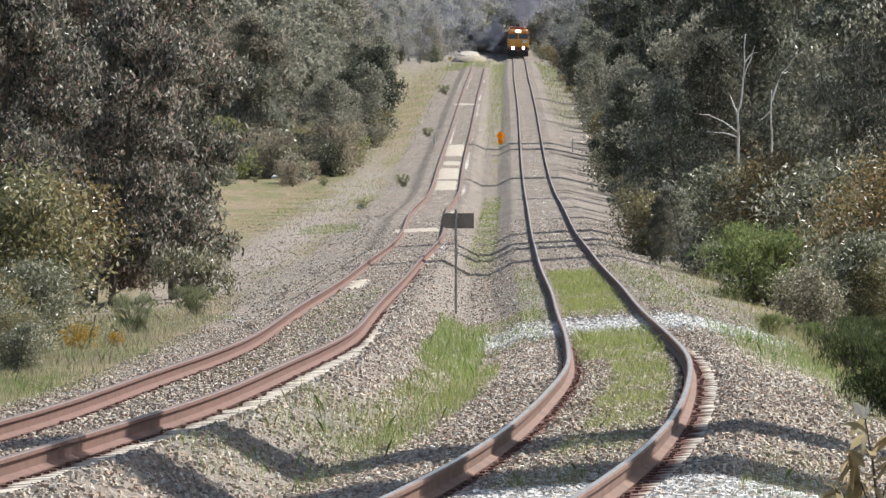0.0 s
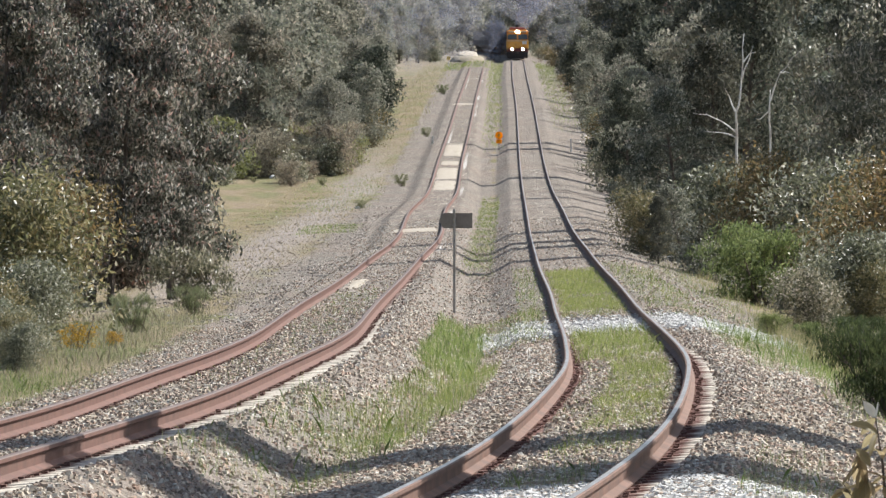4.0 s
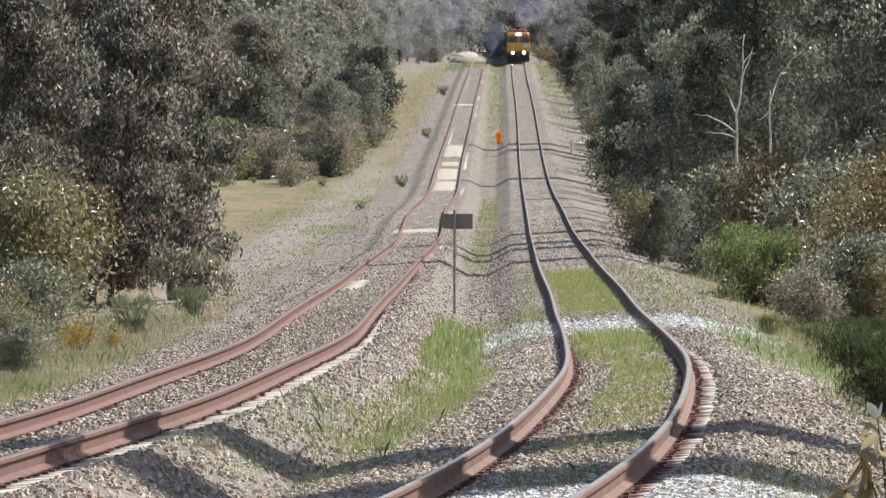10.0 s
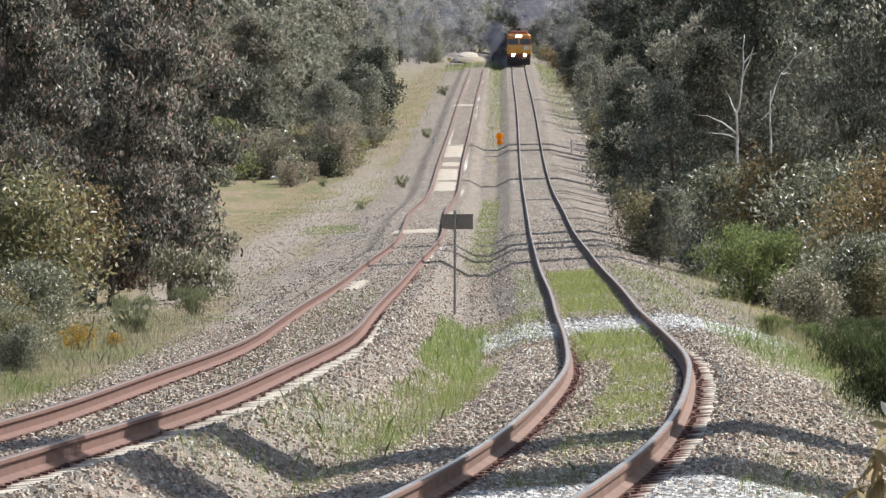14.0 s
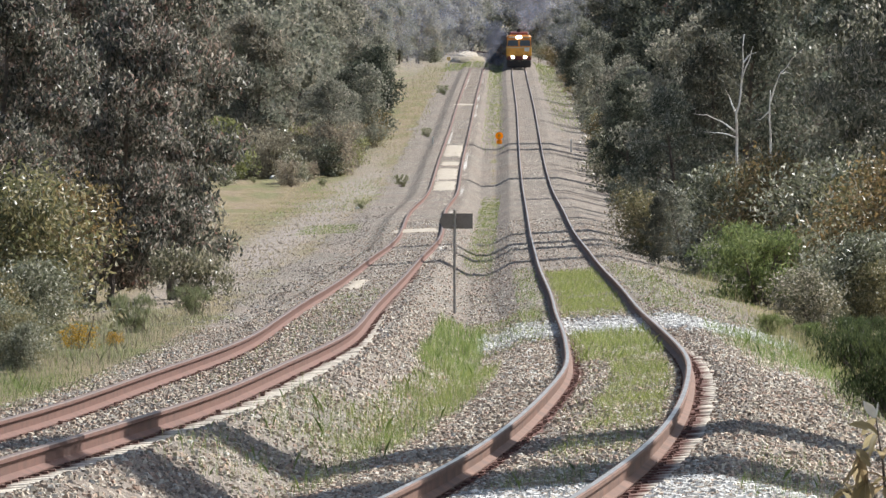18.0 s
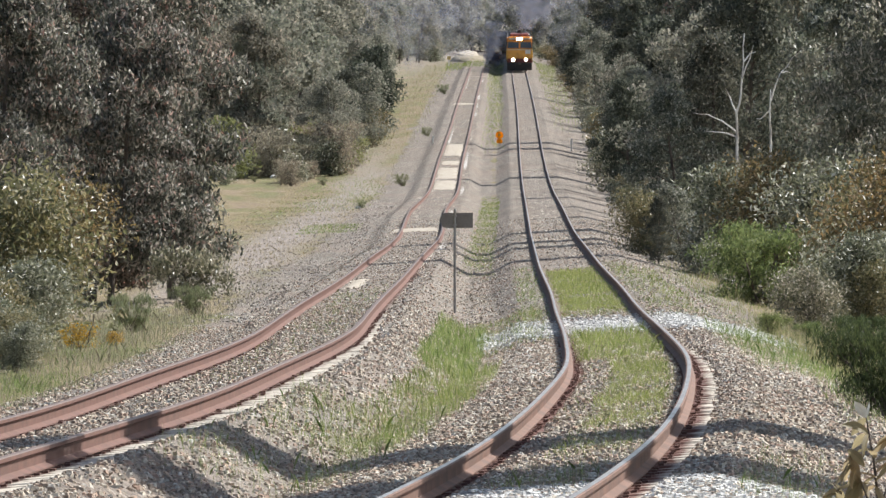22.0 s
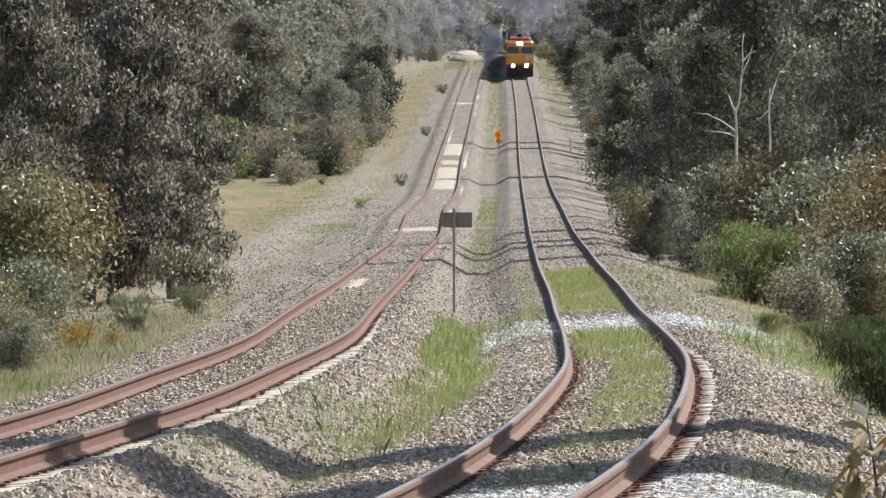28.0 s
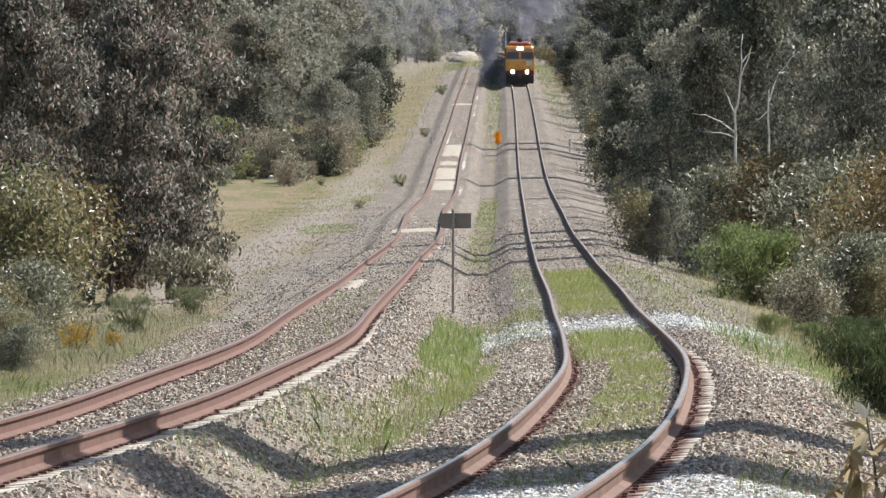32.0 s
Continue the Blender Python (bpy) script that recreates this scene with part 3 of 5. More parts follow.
old_track = build_track("disused_track", "disused railway track with rusty rails on concrete sleepers", old_x, old_z, M_WORN_HEAD, 66, 0.68, 5, 1312)
main_track = build_track("main_track", "railway track with polished rail heads on stone ballast", main_x, main_z, M_BRIGHT_HEAD, 66, 0.66, 6, 700)


# ---- loose ballast stones ----
def stones(name, rng, xs, ds, size, material, label):
    n = len(xs)
    unit = np.array([(-1, -0.7, -0.6), (0.8, -0.9, -0.6), (1, 0.7, -0.6), (-0.8, 0.9, -0.6), (-0.62, -0.5, 0.5), (0.6, -0.55, 0.5), (0.55, 0.5, 0.5), (-0.6, 0.45, 0.5)], float)
    v = unit[None] * rng.uniform(0.75, 1.2, (n, 8, 1)) + rng.normal(size=(n, 8, 3)) * (0.16, 0.16, 0.16)
    a = rng.uniform(0, 6.3, n)
    rot = np.zeros((n, 3, 3))
    rot[:, 0, 0], rot[:, 0, 1], rot[:, 1, 0], rot[:, 1, 1], rot[:, 2, 2] = np.cos(a), -np.sin(a), np.sin(a), np.cos(a), 0.9
    v = np.einsum("nij,nkj->nki", rot, v) * (size * rng.uniform(0.5, 1.4, n))[:, None, None]
    v += np.stack([xs, ds, ground_z(xs, ds) + size * 0.42], 1)[:, None]
    f = np.array([(4, 5, 6), (4, 6, 7), (0, 1, 5), (0, 5, 4), (1, 2, 6), (1, 6, 5), (2, 3, 7), (2, 7, 6), (3, 0, 4), (3, 4, 7)])
    ob = mesh_object(name, v.reshape(-1, 3), (f[None] + 8 * np.arange(n)[:, None, None]).reshape(-1, 3), material)
    return tagged(ob, label, "ballast", kind="stuff")


def stone_material(name, stops):
    m, t, bsdf = fresh(name)
    geo = t.nodes.new("ShaderNodeNewGeometry")
    col = ramp(t, geo.outputs["Random Per Island"], stops)
    col = mixed(t, 0.5, col, ramp(t, noise_of(t, coords(t, True), 45), ((0.3, (0.6, 0.6, 0.6)), (0.7, (1, 1, 1)))), "MULTIPLY")
    t.links.new(col, bsdf.inputs["Base Color"])
    bsdf.inputs["Roughness"].default_value = 0.9
    return m


M_LOOSE = stone_material("loose_ballast", ((0.0, (0.25, 0.205, 0.16)), (0.3, (0.44, 0.35, 0.27)), (0.42, (0.50, 0.34, 0.255)), (0.6, (0.56, 0.47, 0.365)), (0.85, (0.67, 0.595, 0.48)), (0.96, (0.72, 0.66, 0.56)), (1.0, (0.8, 0.77, 0.7))))
M_LOOSE_PALE = stone_material("loose_pale_ballast", ((0.0, (0.40, 0.39, 0.365)), (0.5, (0.65, 0.635, 0.605)), (1.0, (0.84, 0.83, 0.80))))


def scatter_stones():
    rng = np.random.default_rng(11)
    for xf, n, nm in ((old_x, 52000, "brown and grey crushed stone under the disused track"), (main_x, 60000, "pinkish grey crushed stone under the main track")):
        d = 68 + 150 * rng.random(n) ** 2.1
        u = rng.uniform(-3.0 if xf is old_x else -2.4, 2.9, n)
        keep = (np.abs(np.abs(u) - 0.7525) > 0.10)
        keep &= ~((u > 0.7) & (u < 1.2) & (rng.random(n) < (0.85 if xf is old_x else 0.2)))
        stones("ballast_stones", rng, xf(d[keep]) + u[keep], d[keep], 0.022, M_LOOSE, nm)
    n = 9000
    d, u = 68 + 17.5 * rng.random(n) ** 0.8, rng.uniform(-0.5, 2.9, n)
    stones("pale_stones", rng, main_x(d) + u, d, 0.026, M_LOOSE_PALE, "fresh pale crushed stone heaped beside the rail")
    n = 8000
    d, u = rng.normal(197, 5.0, n), rng.uniform(-2.2, 3.6, n)
    stones("pale_stones", rng, main_x(d) + u, d, 0.036, M_LOOSE_PALE, "band of fresh pale stone across the track")


    for xf, n, nm in ((old_x, 9000, "brown and grey crushed stone under the disused track"), (main_x, 9000, "pinkish grey crushed stone under the main track")):
        d = 150 + 300 * rng.random(n) ** 1.7
        u = rng.uniform(-2.5, 3.0, n)
        keep = (np.abs(np.abs(u) - 0.7525) > 0.12)
        stones("ballast_stones", rng, xf(d[keep]) + u[keep], d[keep], 0.026, M_LOOSE, nm)


scatter_stones()


def scatter_field_gravel():
    """Gravel, clods and bleached litter strewn over the bare field and the ballast shoulder."""
    rng = np.random.default_rng(12)
    n = 5000
    d = 225 + 330 * rng.random(n) ** 1.5
    u = -2.2 - 6.0 * rng.random(n) ** 1.5
    keep = wobble(u * 5, d, 21.0, 3.0) + 0.6 * rng.normal(size=n) > -0.2
    d, u = d[keep], u[keep]
    stones("field_gravel", rng, old_x(d) + u, d, 0.03, M_CLOD, "grey and pinkish gravel strewn over the bare field")


M_CLOD = stone_material("field_gravel", ((0.0, (0.2, 0.17, 0.145)), (0.4, (0.36, 0.31, 0.265)), (0.75, (0.5, 0.44, 0.38)), (1.0, (0.7, 0.65, 0.59))))
scatter_field_gravel()


# ---- trees and bushes ----
KINDS = {}


def plant_kind(key, seed, height, trunk_r, lo, crown_r, clumps, per, leaf, material, droop=0.6, stems=1, bark=None, limb=0.5, spread=0.28, lean=0.04, tri=False):
    """Builds the wood and the leaves of one kind of plant: limbs that fork, and clumps of leaves round their ends."""
    rng = np.random.default_rng(seed)
    paths, ends = [], []
    for s in range(stems):
        top = height * rng.uniform(0.8, 0.95)
        p, path = np.array([rng.normal() * 0.12 * (stems > 1), rng.normal() * 0.12 * (stems > 1), -0.15]), []
        way = np.array([rng.normal() * lean, rng.normal() * lean, 1.0]) + (rng.normal(size=3) * (0.35, 0.35, 0) if stems > 1 else 0)
        k = 9
        for i in range(k + 1):
            path.append((p.copy(), trunk_r * (1 - 0.85 * i / k)))
            p = p + way * top / k
            way = way + rng.normal(size=3) * (0.05, 0.05, 0)
        paths.append(path)
        pts = [q for q, _ in path]
        for c in range(max(1, clumps // stems)):
            h = lo + (1 - lo) * ((c + rng.random()) / max(1, clumps // stems))
            i = h * k * 0.93
            a, fr = int(i), i - int(i)
            start = pts[a] * (1 - fr) + pts[min(a + 1, k)] * fr
            swell = math.sin(math.pi * min(1, (h - lo) / (1 - lo) * 0.85 + 0.16)) ** 0.6
            reach = crown_r * swell * rng.uniform(0.35, 1.0)
            ang = c * 2.4 + rng.normal() * 0.5
            end = start + np.array([math.cos(ang) * reach, math.sin(ang) * reach, reach * rng.uniform(-0.15, limb)])
            mid = (start + end) / 2 + np.array([0, 0, 0.12 * reach]) + rng.normal(size=3) * 0.06 * reach
            r = max(0.008, trunk_r * (1 - h * 0.8) * 0.4)
            paths.append([(start, r), (mid, r * 0.65), (end, r * 0.25)])
            ends.append((end, 1.0))
            ends.append((mid, 0.45))
    v, f = tubes(paths, 3 if tri else 5)
    wood = bpy.data.meshes.new("trunk")
    wood.from_pydata(v, [], f)
    wood.materials.append(bark or M_BARK)
    where = []
    for e, w in ends:
        n = int(per * w * rng.uniform(0.6, 1.4))
        r = crown_r * spread * rng.uniform(0.7, 1.3)
        ball = rng.normal(size=(n, 3))
        ball *= (rng.random((n, 1)) ** 0.45 * 1.55) / np.linalg.norm(ball, axis=1)[:, None]
        where.append(e + (ball + rng.normal(size=(n, 3)) * 0.15) * (r, r, r * 0.75))
    where = np.concatenate(where)
    where = where[where[:, 2] > 0.03 * height]
    lv, lf = (leaf_tris if tri else leaf_quads)(rng, where, leaf[0], leaf[1], droop)
    crown = bpy.data.meshes.new("crown")
    crown.from_pydata(lv.tolist(), [], lf.tolist())
    crown.materials.append(material)
    KINDS[key] = (wood, crown)


def plant(key, x, d, scale, turn, label, category="tree", name="gum_tree", group="", z=None):
    wood, crown = KINDS[key]
    zz = float(ground_z(x, d)) if z is None else z
    root = empty(name, pose(x, d, zz, 0, 0, turn) @ Matrix.Scale(scale, 4), label, category, group)
    for nm, me in (("trunk", wood), ("crown", crown)):
        o = new(nm, me)
        o.parent = root
    return root


plant_kind("near_a", 21, 12.0, 0.20, 0.06, 3.3, 46, 400, (0.18, 0.06), M_GUM_BROWN, 0.45, limb=0.25, spread=0.145)
plant_kind("near_b", 22, 11.0, 0.12, 0.09, 2.8, 48, 420, (0.18, 0.06), M_GUM, 0.5, limb=0.2, spread=0.145)
plant_kind("near_c", 45, 11.0, 0.12, 0.1, 3.0, 48, 400, (0.18, 0.06), M_GUM_DARK, 0.5, limb=0.2, spread=0.145)
plant_kind("mid_a", 23, 11.0, 0.17, 0.07, 2.9, 38, 230, (0.24, 0.085), M_GUM_DARK, 0.4, spread=0.16, tri=True)
plant_kind("mid_dark", 43, 11.5, 0.17, 0.07, 2.9, 40, 200, (0.24, 0.085), M_FAR_DARK, 0.4, spread=0.17, tri=True)
plant_kind("mid_b", 24, 12.0, 0.18, 0.10, 3.2, 38, 220, (0.25, 0.095), M_HAZED_GUM, 0.4, spread=0.165, tri=True)
plant_kind("far_a", 25, 13.0, 0.2, 0.08, 3.5, 34, 100, (0.37, 0.17), M_HAZED_GUM, 0.3, spread=0.2, tri=True)
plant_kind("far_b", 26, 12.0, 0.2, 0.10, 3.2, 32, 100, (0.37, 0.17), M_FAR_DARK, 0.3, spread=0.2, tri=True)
plant_kind("farthest", 29, 14.0, 0.25, 0.05, 4.2, 34, 80, (0.5, 0.27), M_HAZED_GUM, 0.2, spread=0.2, tri=True)
plant_kind("slender", 27, 20.0, 0.16, 0.2, 1.9, 56, 210, (0.32, 0.19), M_GUM, 0.3, limb=0.3, spread=0.25, tri=True)
plant_kind("bare_stem", 48, 18.0, 0.12, 0.56, 3.0, 64, 220, (0.32, 0.19), M_GUM, 0.3, limb=0.3, spread=0.27, tri=True)
plant_kind("tall", 28, 27.0, 0.26, 0.45, 2.8, 60, 190, (0.34, 0.20), M_GUM, 0.3, limb=0.3, spread=0.27, tri=True)
plant_kind("bush_green", 31, 1.9, 0.04, 0.03, 1.35, 70, 105, (0.11, 0.028), M_BUSH, -0.5, 6, limb=0.8, spread=0.14)
plant_kind("bush_dark", 32, 1.6, 0.03, 0.16, 0.62, 56, 170, (0.085, 0.014), M_DARK_BUSH, -1.1, 5, limb=1.0, spread=0.24)
plant_kind("bush_sparse", 33, 1.1, 0.012, 0.03, 0.36, 40, 42, (0.14, 0.012), M_BROOM, -1.8, 10, limb=1.6, spread=0.24)
# Stands in for a low gum branch; its sunlight is put into paler leaves.
plant_kind("gum_low", 47, 1.9, 0.03, 0.12, 1.3, 40, 42, (0.17, 0.06), M_GREY_BUSH, 0.5, 2, spread=0.2)
plant_kind("shrub_russet", 34, 3.6, 0.05, 0.05, 1.6, 52, 125, (0.13, 0.05), M_RUSSET, 0.2, 3)
plant_kind("shrub_olive", 44, 3.5, 0.05, 0.04, 1.5, 54, 125, (0.13, 0.05), M_OLIVE, 0.2, 3)
plant_kind("shrub_grey", 35, 3.2, 0.05, 0.04, 1.4, 52, 130, (0.13, 0.048), M_GREY_BUSH, 0.1, 3)
plant_kind("mid_shrub", 36, 3.0, 0.05, 0.03, 1.5, 40, 48, (0.2, 0.085), M_GREY_BUSH, 0.1, 3, tri=True)
plant_kind("mid_russet", 37, 3.0, 0.05, 0.03, 1.5, 40, 48, (0.2, 0.085), M_RUSSET, 0.1, 3, tri=True)
plant_kind("mid_scrub", 46, 3.2, 0.05, 0.02, 1.4, 40, 44, (0.22, 0.07), M_SCRUB, -0.3, 4, tri=True)
plant_kind("bush_yellow", 39, 2.8, 0.05, 0.03, 1.3, 48, 80, (0.17, 0.07), M_PALE_BUSH, 0.0, 3, tri=True)
plant_kind("flowering", 38, 1.0, 0.02, 0.1, 0.5, 26, 40, (0.06, 0.035), M_FLOWER, 0.0, 4)

GUM = "dusty grey-green gum tree with hanging leaves"
for key, x, d, s, turn in (("near_a", -8.7, 278, 1.0, 20), ("near_b", -6.55, 273, 0.96, 110), ("near_b", -7.9, 268, 0.82, 200), ("near_b", -10.6, 262, 0.9, 290), ("near_a", -12.8, 300, 1.0, 200), ("mid_b", -13.5, 330, 1.0, 40),
                           ("mid_a", -12.2, 390, 1.0, 80), ("mid_b", -16.5, 420, 1.1, 150), ("mid_a", -14.5, 470, 1.05, 240), ("mid_b", -11.6, 702, 1.0, 10),
                           ("mid_b", -17.0, 560, 1.2, 300), ("mid_b", -20.0, 560, 1.2, 60)):
    plant(key, x, d, s, turn, GUM)
for key, x, d, s, turn in (("near_c", 14.2, 318, 1.1, 30), ("near_c", 16.0, 378, 1.15, 160), ("mid_a", 8.7, 410, 0.62, 70), ("mid_dark", 10.3, 432, 0.8, 200),
                           ("mid_dark", 12.0, 455, 1.15, 130), ("mid_b", 15.0, 480, 1.2, 280), ("mid_a", 17.5, 440, 1.1, 20), ("mid_b", 11.0, 500, 0.95, 330), ("mid_dark", 13.6, 500, 1.1, 30),
                           ("near_c", 16.0, 400, 1.1, 250)):
    plant(key, x, d, s, turn, "dark-leaved gum tree beside the railway")
for key, d, x, s in (("slender", 106.0, 7.0, 1.0), ("bare_stem", 93.6, 6.2, 0.92), ("tall", 325, 15.2, 0.95), ("tall", 364, 16.4, 1.0), ("tall", 383, 17.2, 1.0),
                     ("tall", 416, 18.2, 1.0), ("tall", 655, 17.0, 0.9), ("tall", 771, 18.0, 0.9), ("tall", 795, 18.0, 0.9), ("tall", 560, 19.0, 0.95)):
    plant(key, x, d, s, d * 7 % 360, "tall slender gum tree beside the railway")


def plant_belts():
    """The belts of trees along both sides, thinner with distance."""
    rng = np.random.default_rng(40)
    d = 575.0
    while d < 1750:
        for side in (-1, 1):
            if side < 0 and d < 690:
                continue
            edge = (-0.004 * d - 2.4 - 1.6 * float(1 - step(d, 700, 820)) if d < 1490 else old_x(d) - 7.0) if side < 0 else main_x(d) + 5.0 + 0.8 * float(step(d, 650, 800))
            for row, (off, size) in enumerate(((0.6, 0.62), (5.0, 1.05), (11.0, 1.15), (19.0, 1.2))):
                if row > 1 and (off > 0.045 * d - 14 or rng.random() < 0.25):
                    continue
                dd = d + rng.uniform(-0.02, 0.02) * d
                s = size * rng.uniform(0.85, 1.15)
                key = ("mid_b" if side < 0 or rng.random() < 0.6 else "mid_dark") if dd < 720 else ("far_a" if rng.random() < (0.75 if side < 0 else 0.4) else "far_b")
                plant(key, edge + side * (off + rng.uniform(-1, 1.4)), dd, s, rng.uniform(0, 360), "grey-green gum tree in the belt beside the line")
            if rng.random() < 0.8:
                plant("mid_shrub" if rng.random() < 0.6 else "mid_russet", edge - side * rng.uniform(0, 0.8), d, rng.uniform(0.6, 1.2), rng.uniform(0, 360),
                      "low scrub at the edge of the trees", "bush", "bush")
        d *= 1.042
    for k in range(17):
        d = 1500 + 9 * k
        plant("farthest" if k % 3 == 0 else "far_a", -10.5 + 11.5 * rng.random(), d, rng.uniform(0.55, 0.95), rng.uniform(0, 360), "grey-green gum tree behind the spoil heap, leaves paled for haze")
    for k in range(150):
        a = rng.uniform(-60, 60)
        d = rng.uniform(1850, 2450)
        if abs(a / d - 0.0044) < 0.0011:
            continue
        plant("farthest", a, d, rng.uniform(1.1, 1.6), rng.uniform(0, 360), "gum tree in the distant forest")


plant_belts()


def plant_understory():
    """Scrub at the feet of the grove beyond the field."""
    rng = np.random.default_rng(44)
    for k in range(40):
        d = 694 + k * 2.2
        x = -16.0 + 9.6 * rng.random()
        plant(("mid_shrub", "bush_yellow", "mid_scrub", "mid_shrub", "bush_yellow")[k % 5], x, d, rng.uniform(0.6, 1.25), rng.uniform(0, 360), "low dusty scrub at the foot of the gum trees", "bush", "bush")


    for k in range(16):
        plant("mid_scrub" if k % 3 else "mid_shrub", -14.0 + 0.5 * k + rng.uniform(-0.5, 0.5), 690 + rng.uniform(0, 14), rng.uniform(0.7, 1.3), rng.uniform(0, 360),
              "brown twiggy scrub at the foot of the gum trees", "bush", "bush")
    for k in range(12):
        d = 655 + 4.0 * k + rng.uniform(-3, 3)
        plant(("mid_shrub", "bush_sparse", "mid_scrub")[k % 3], -14.0 + 8.0 * rng.random(), d, rng.uniform(0.3, 0.8), rng.uniform(0, 360), "small scrubby bush at the edge of the field", "bush", "bush")
    for k in range(22):
        d = 305 + 13.0 * k + rng.uniform(-4, 4)
        plant(("mid_shrub", "mid_shrub", "mid_russet")[k % 3], float(main_x(d)) + rng.uniform(3.8, 5.2), d, rng.uniform(0.35, 0.8), rng.uniform(0, 360),
              "low scrub beside the ballast shoulder", "bush", "bush")


plant_understory()

for key, x, d, s, turn, label in (
        ("shrub_olive", -8.3, 205, 1.1, 0, "olive-leaved wattle shrub beside the track"),
        ("shrub_russet", -9.2, 240, 0.95, 80, "russet-leaved wattle shrub beside the track"),
        ("shrub_grey", -7.3, 190, 0.6, 30, "grey-green shrub with pale leaves"),
        ("shrub_olive", -7.7, 186, 0.5, 30, "olive-leaved wattle shrub in dry grass"),
        ("shrub_grey", -8.6, 238, 0.6, 200, "grey-green shrub with pale leaves"),
        ("bush_sparse", -5.85, 213, 0.85, 0, "small upright green bush in dry grass"),
        ("bush_sparse", -5.24, 240, 0.72, 70, "small upright green bush in dry grass"),
        ("gum_low", -5.85, 266, 0.8, 0, "low gum branch set up as its own plant, leaves paled as if sunlit"),
        ("shrub_grey", -6.9, 180, 0.42, 250, "grey-green shrub with pale leaves"),
        ("shrub_grey", -6.4, 168, 0.28, 60, "grey-green shrub with pale leaves"),
        ("shrub_olive", -6.5, 174, 0.3, 100, "olive-leaved wattle shrub in dry grass"),
        ("shrub_grey", 7.2, 216, 0.5, 200, "grey-green shrub with pale leaves"),
        ("shrub_grey", 8.0, 226, 0.75, 20, "grey-green shrub with pale leaves"),
        ("bush_yellow", -13.5, 682, 1.6, 210, "yellow-green bush under the gum tree"),
        ("bush_yellow", -7.0, 706, 1.0, 30, "yellow-green bush under the gum trees"),
        ("bush_yellow", -9.6, 694, 0.8, 130, "yellow-green bush under the gum trees"),
        ("bush_green", 7.35, 266, 1.12, 40, "spreading bright green wattle bush"),
        ("bush_green", 6.0, 207, 0.24, 140, "small bright green wattle bush beside the ballast"),
        ("bush_green", 6.6, 203, 0.25, 240, "small bright green wattle bush beside the ballast"),
        ("mid_dark", 6.2, 324, 0.2, 200, "dark-leaved young gum sapling beside the ballast"),
        ("mid_a", 7.1, 334, 0.26, 20, "dark-leaved young gum sapling beside the ballast"),
        ("shrub_olive", 6.4, 345, 0.7, 90, "olive-leaved wattle shrub beside the track"),
        ("shrub_russet", 11.6, 300, 1.1, 90, "russet-leaved wattle shrub beside the track"),
        ("bush_dark", 8.1, 232, 0.8, 120, "dense dark green needle bush in dry grass"),
        ("shrub_russet", 9.6, 318, 1.15, 20, "russet-leaved wattle shrub beside the track"),
        ("shrub_russet", 9.6, 232, 1.1, 220, "russet-leaved wattle shrub beside the track"),
        ("shrub_grey", 8.9, 240, 1.0, 60, "grey-green shrub with pale leaves"),
        ("shrub_grey", 10.2, 280, 1.3, 160, "grey-green shrub with pale leaves"),
        ("shrub_grey", 9.0, 345, 1.2, 300, "grey-green shrub with pale leaves"),
        ("shrub_olive", 8.3, 225, 0.5, 10, "olive-leaved wattle shrub in dry grass"),
        ("shrub_olive", 9.9, 262, 0.95, 70, "olive-leaved wattle shrub beside the track"),
        ("bush_dark", 7.3, 190, 0.6, 30, "dense dark green needle bush in dry grass"),
        ("bush_dark", 4.82, 122, 0.8, 0, "dense dark green needle bush beside the ballast"),
        ("bush_sparse", -2.3, 640, 0.8, 20, "small dark bush on the verge"),
        ("bush_sparse", 0.1, 1080, 1.1, 50, "small dark bush on the verge"),
        ("bush_sparse", -3.9, 545, 0.5, 80, "small dark bush on the verge"),
        ("bush_sparse", -1.2, 840, 0.8, 10, "small dark bush on the verge"),
        ("flowering", -6.3, 194, 0.6, 0, "low shrub with orange blossom"),
        ("flowering", -5.72, 197, 0.35, 90, "low shrub with orange blossom")):
    plant(key, x, d, s, turn, label, "bush", "bush")


def dead_tree(d, trunk, limbs, label):
    """A bleached trunk with a few bare limbs; places across and up in metres, all near one distance."""
    base = Vector((trunk[0][0], d, float(ground_z(trunk[0][0], d))))
    root = empty("dead_tree", Matrix.Translation(base), label, "tree")

    def wood(name, pts, r0, r1, sway):
        n = len(pts)
        path = []
        for i, (x, z) in enumerate(pts):
            path.append((np.array([x - base.x, sway * math.sin(i * 1.4), z - base.z]), r0 + (r1 - r0) * i / (n - 1)))
            if i < n - 1:
                mx, mz, kink = (x + pts[i + 1][0]) / 2, (z + pts[i + 1][1]) / 2, 0.035 * math.sin(7.3 * i + 11 * x)
                path.append((np.array([mx - base.x + kink, sway * math.sin(i * 1.4 + 0.7), mz - base.z - kink]), r0 + (r1 - r0) * (i + 0.5) / (n - 1)))
        v, f = tubes([path], 7)
        mesh_object(name, v, f, M_DEAD, root, smooth=True)
    wood("trunk", [(trunk[0][0] + 0.05, base.z - 0.2)] + trunk, 0.052, 0.012, 0.1)
    for limb in limbs:
        wood("limb", limb, 0.026, 0.006, 0.15)


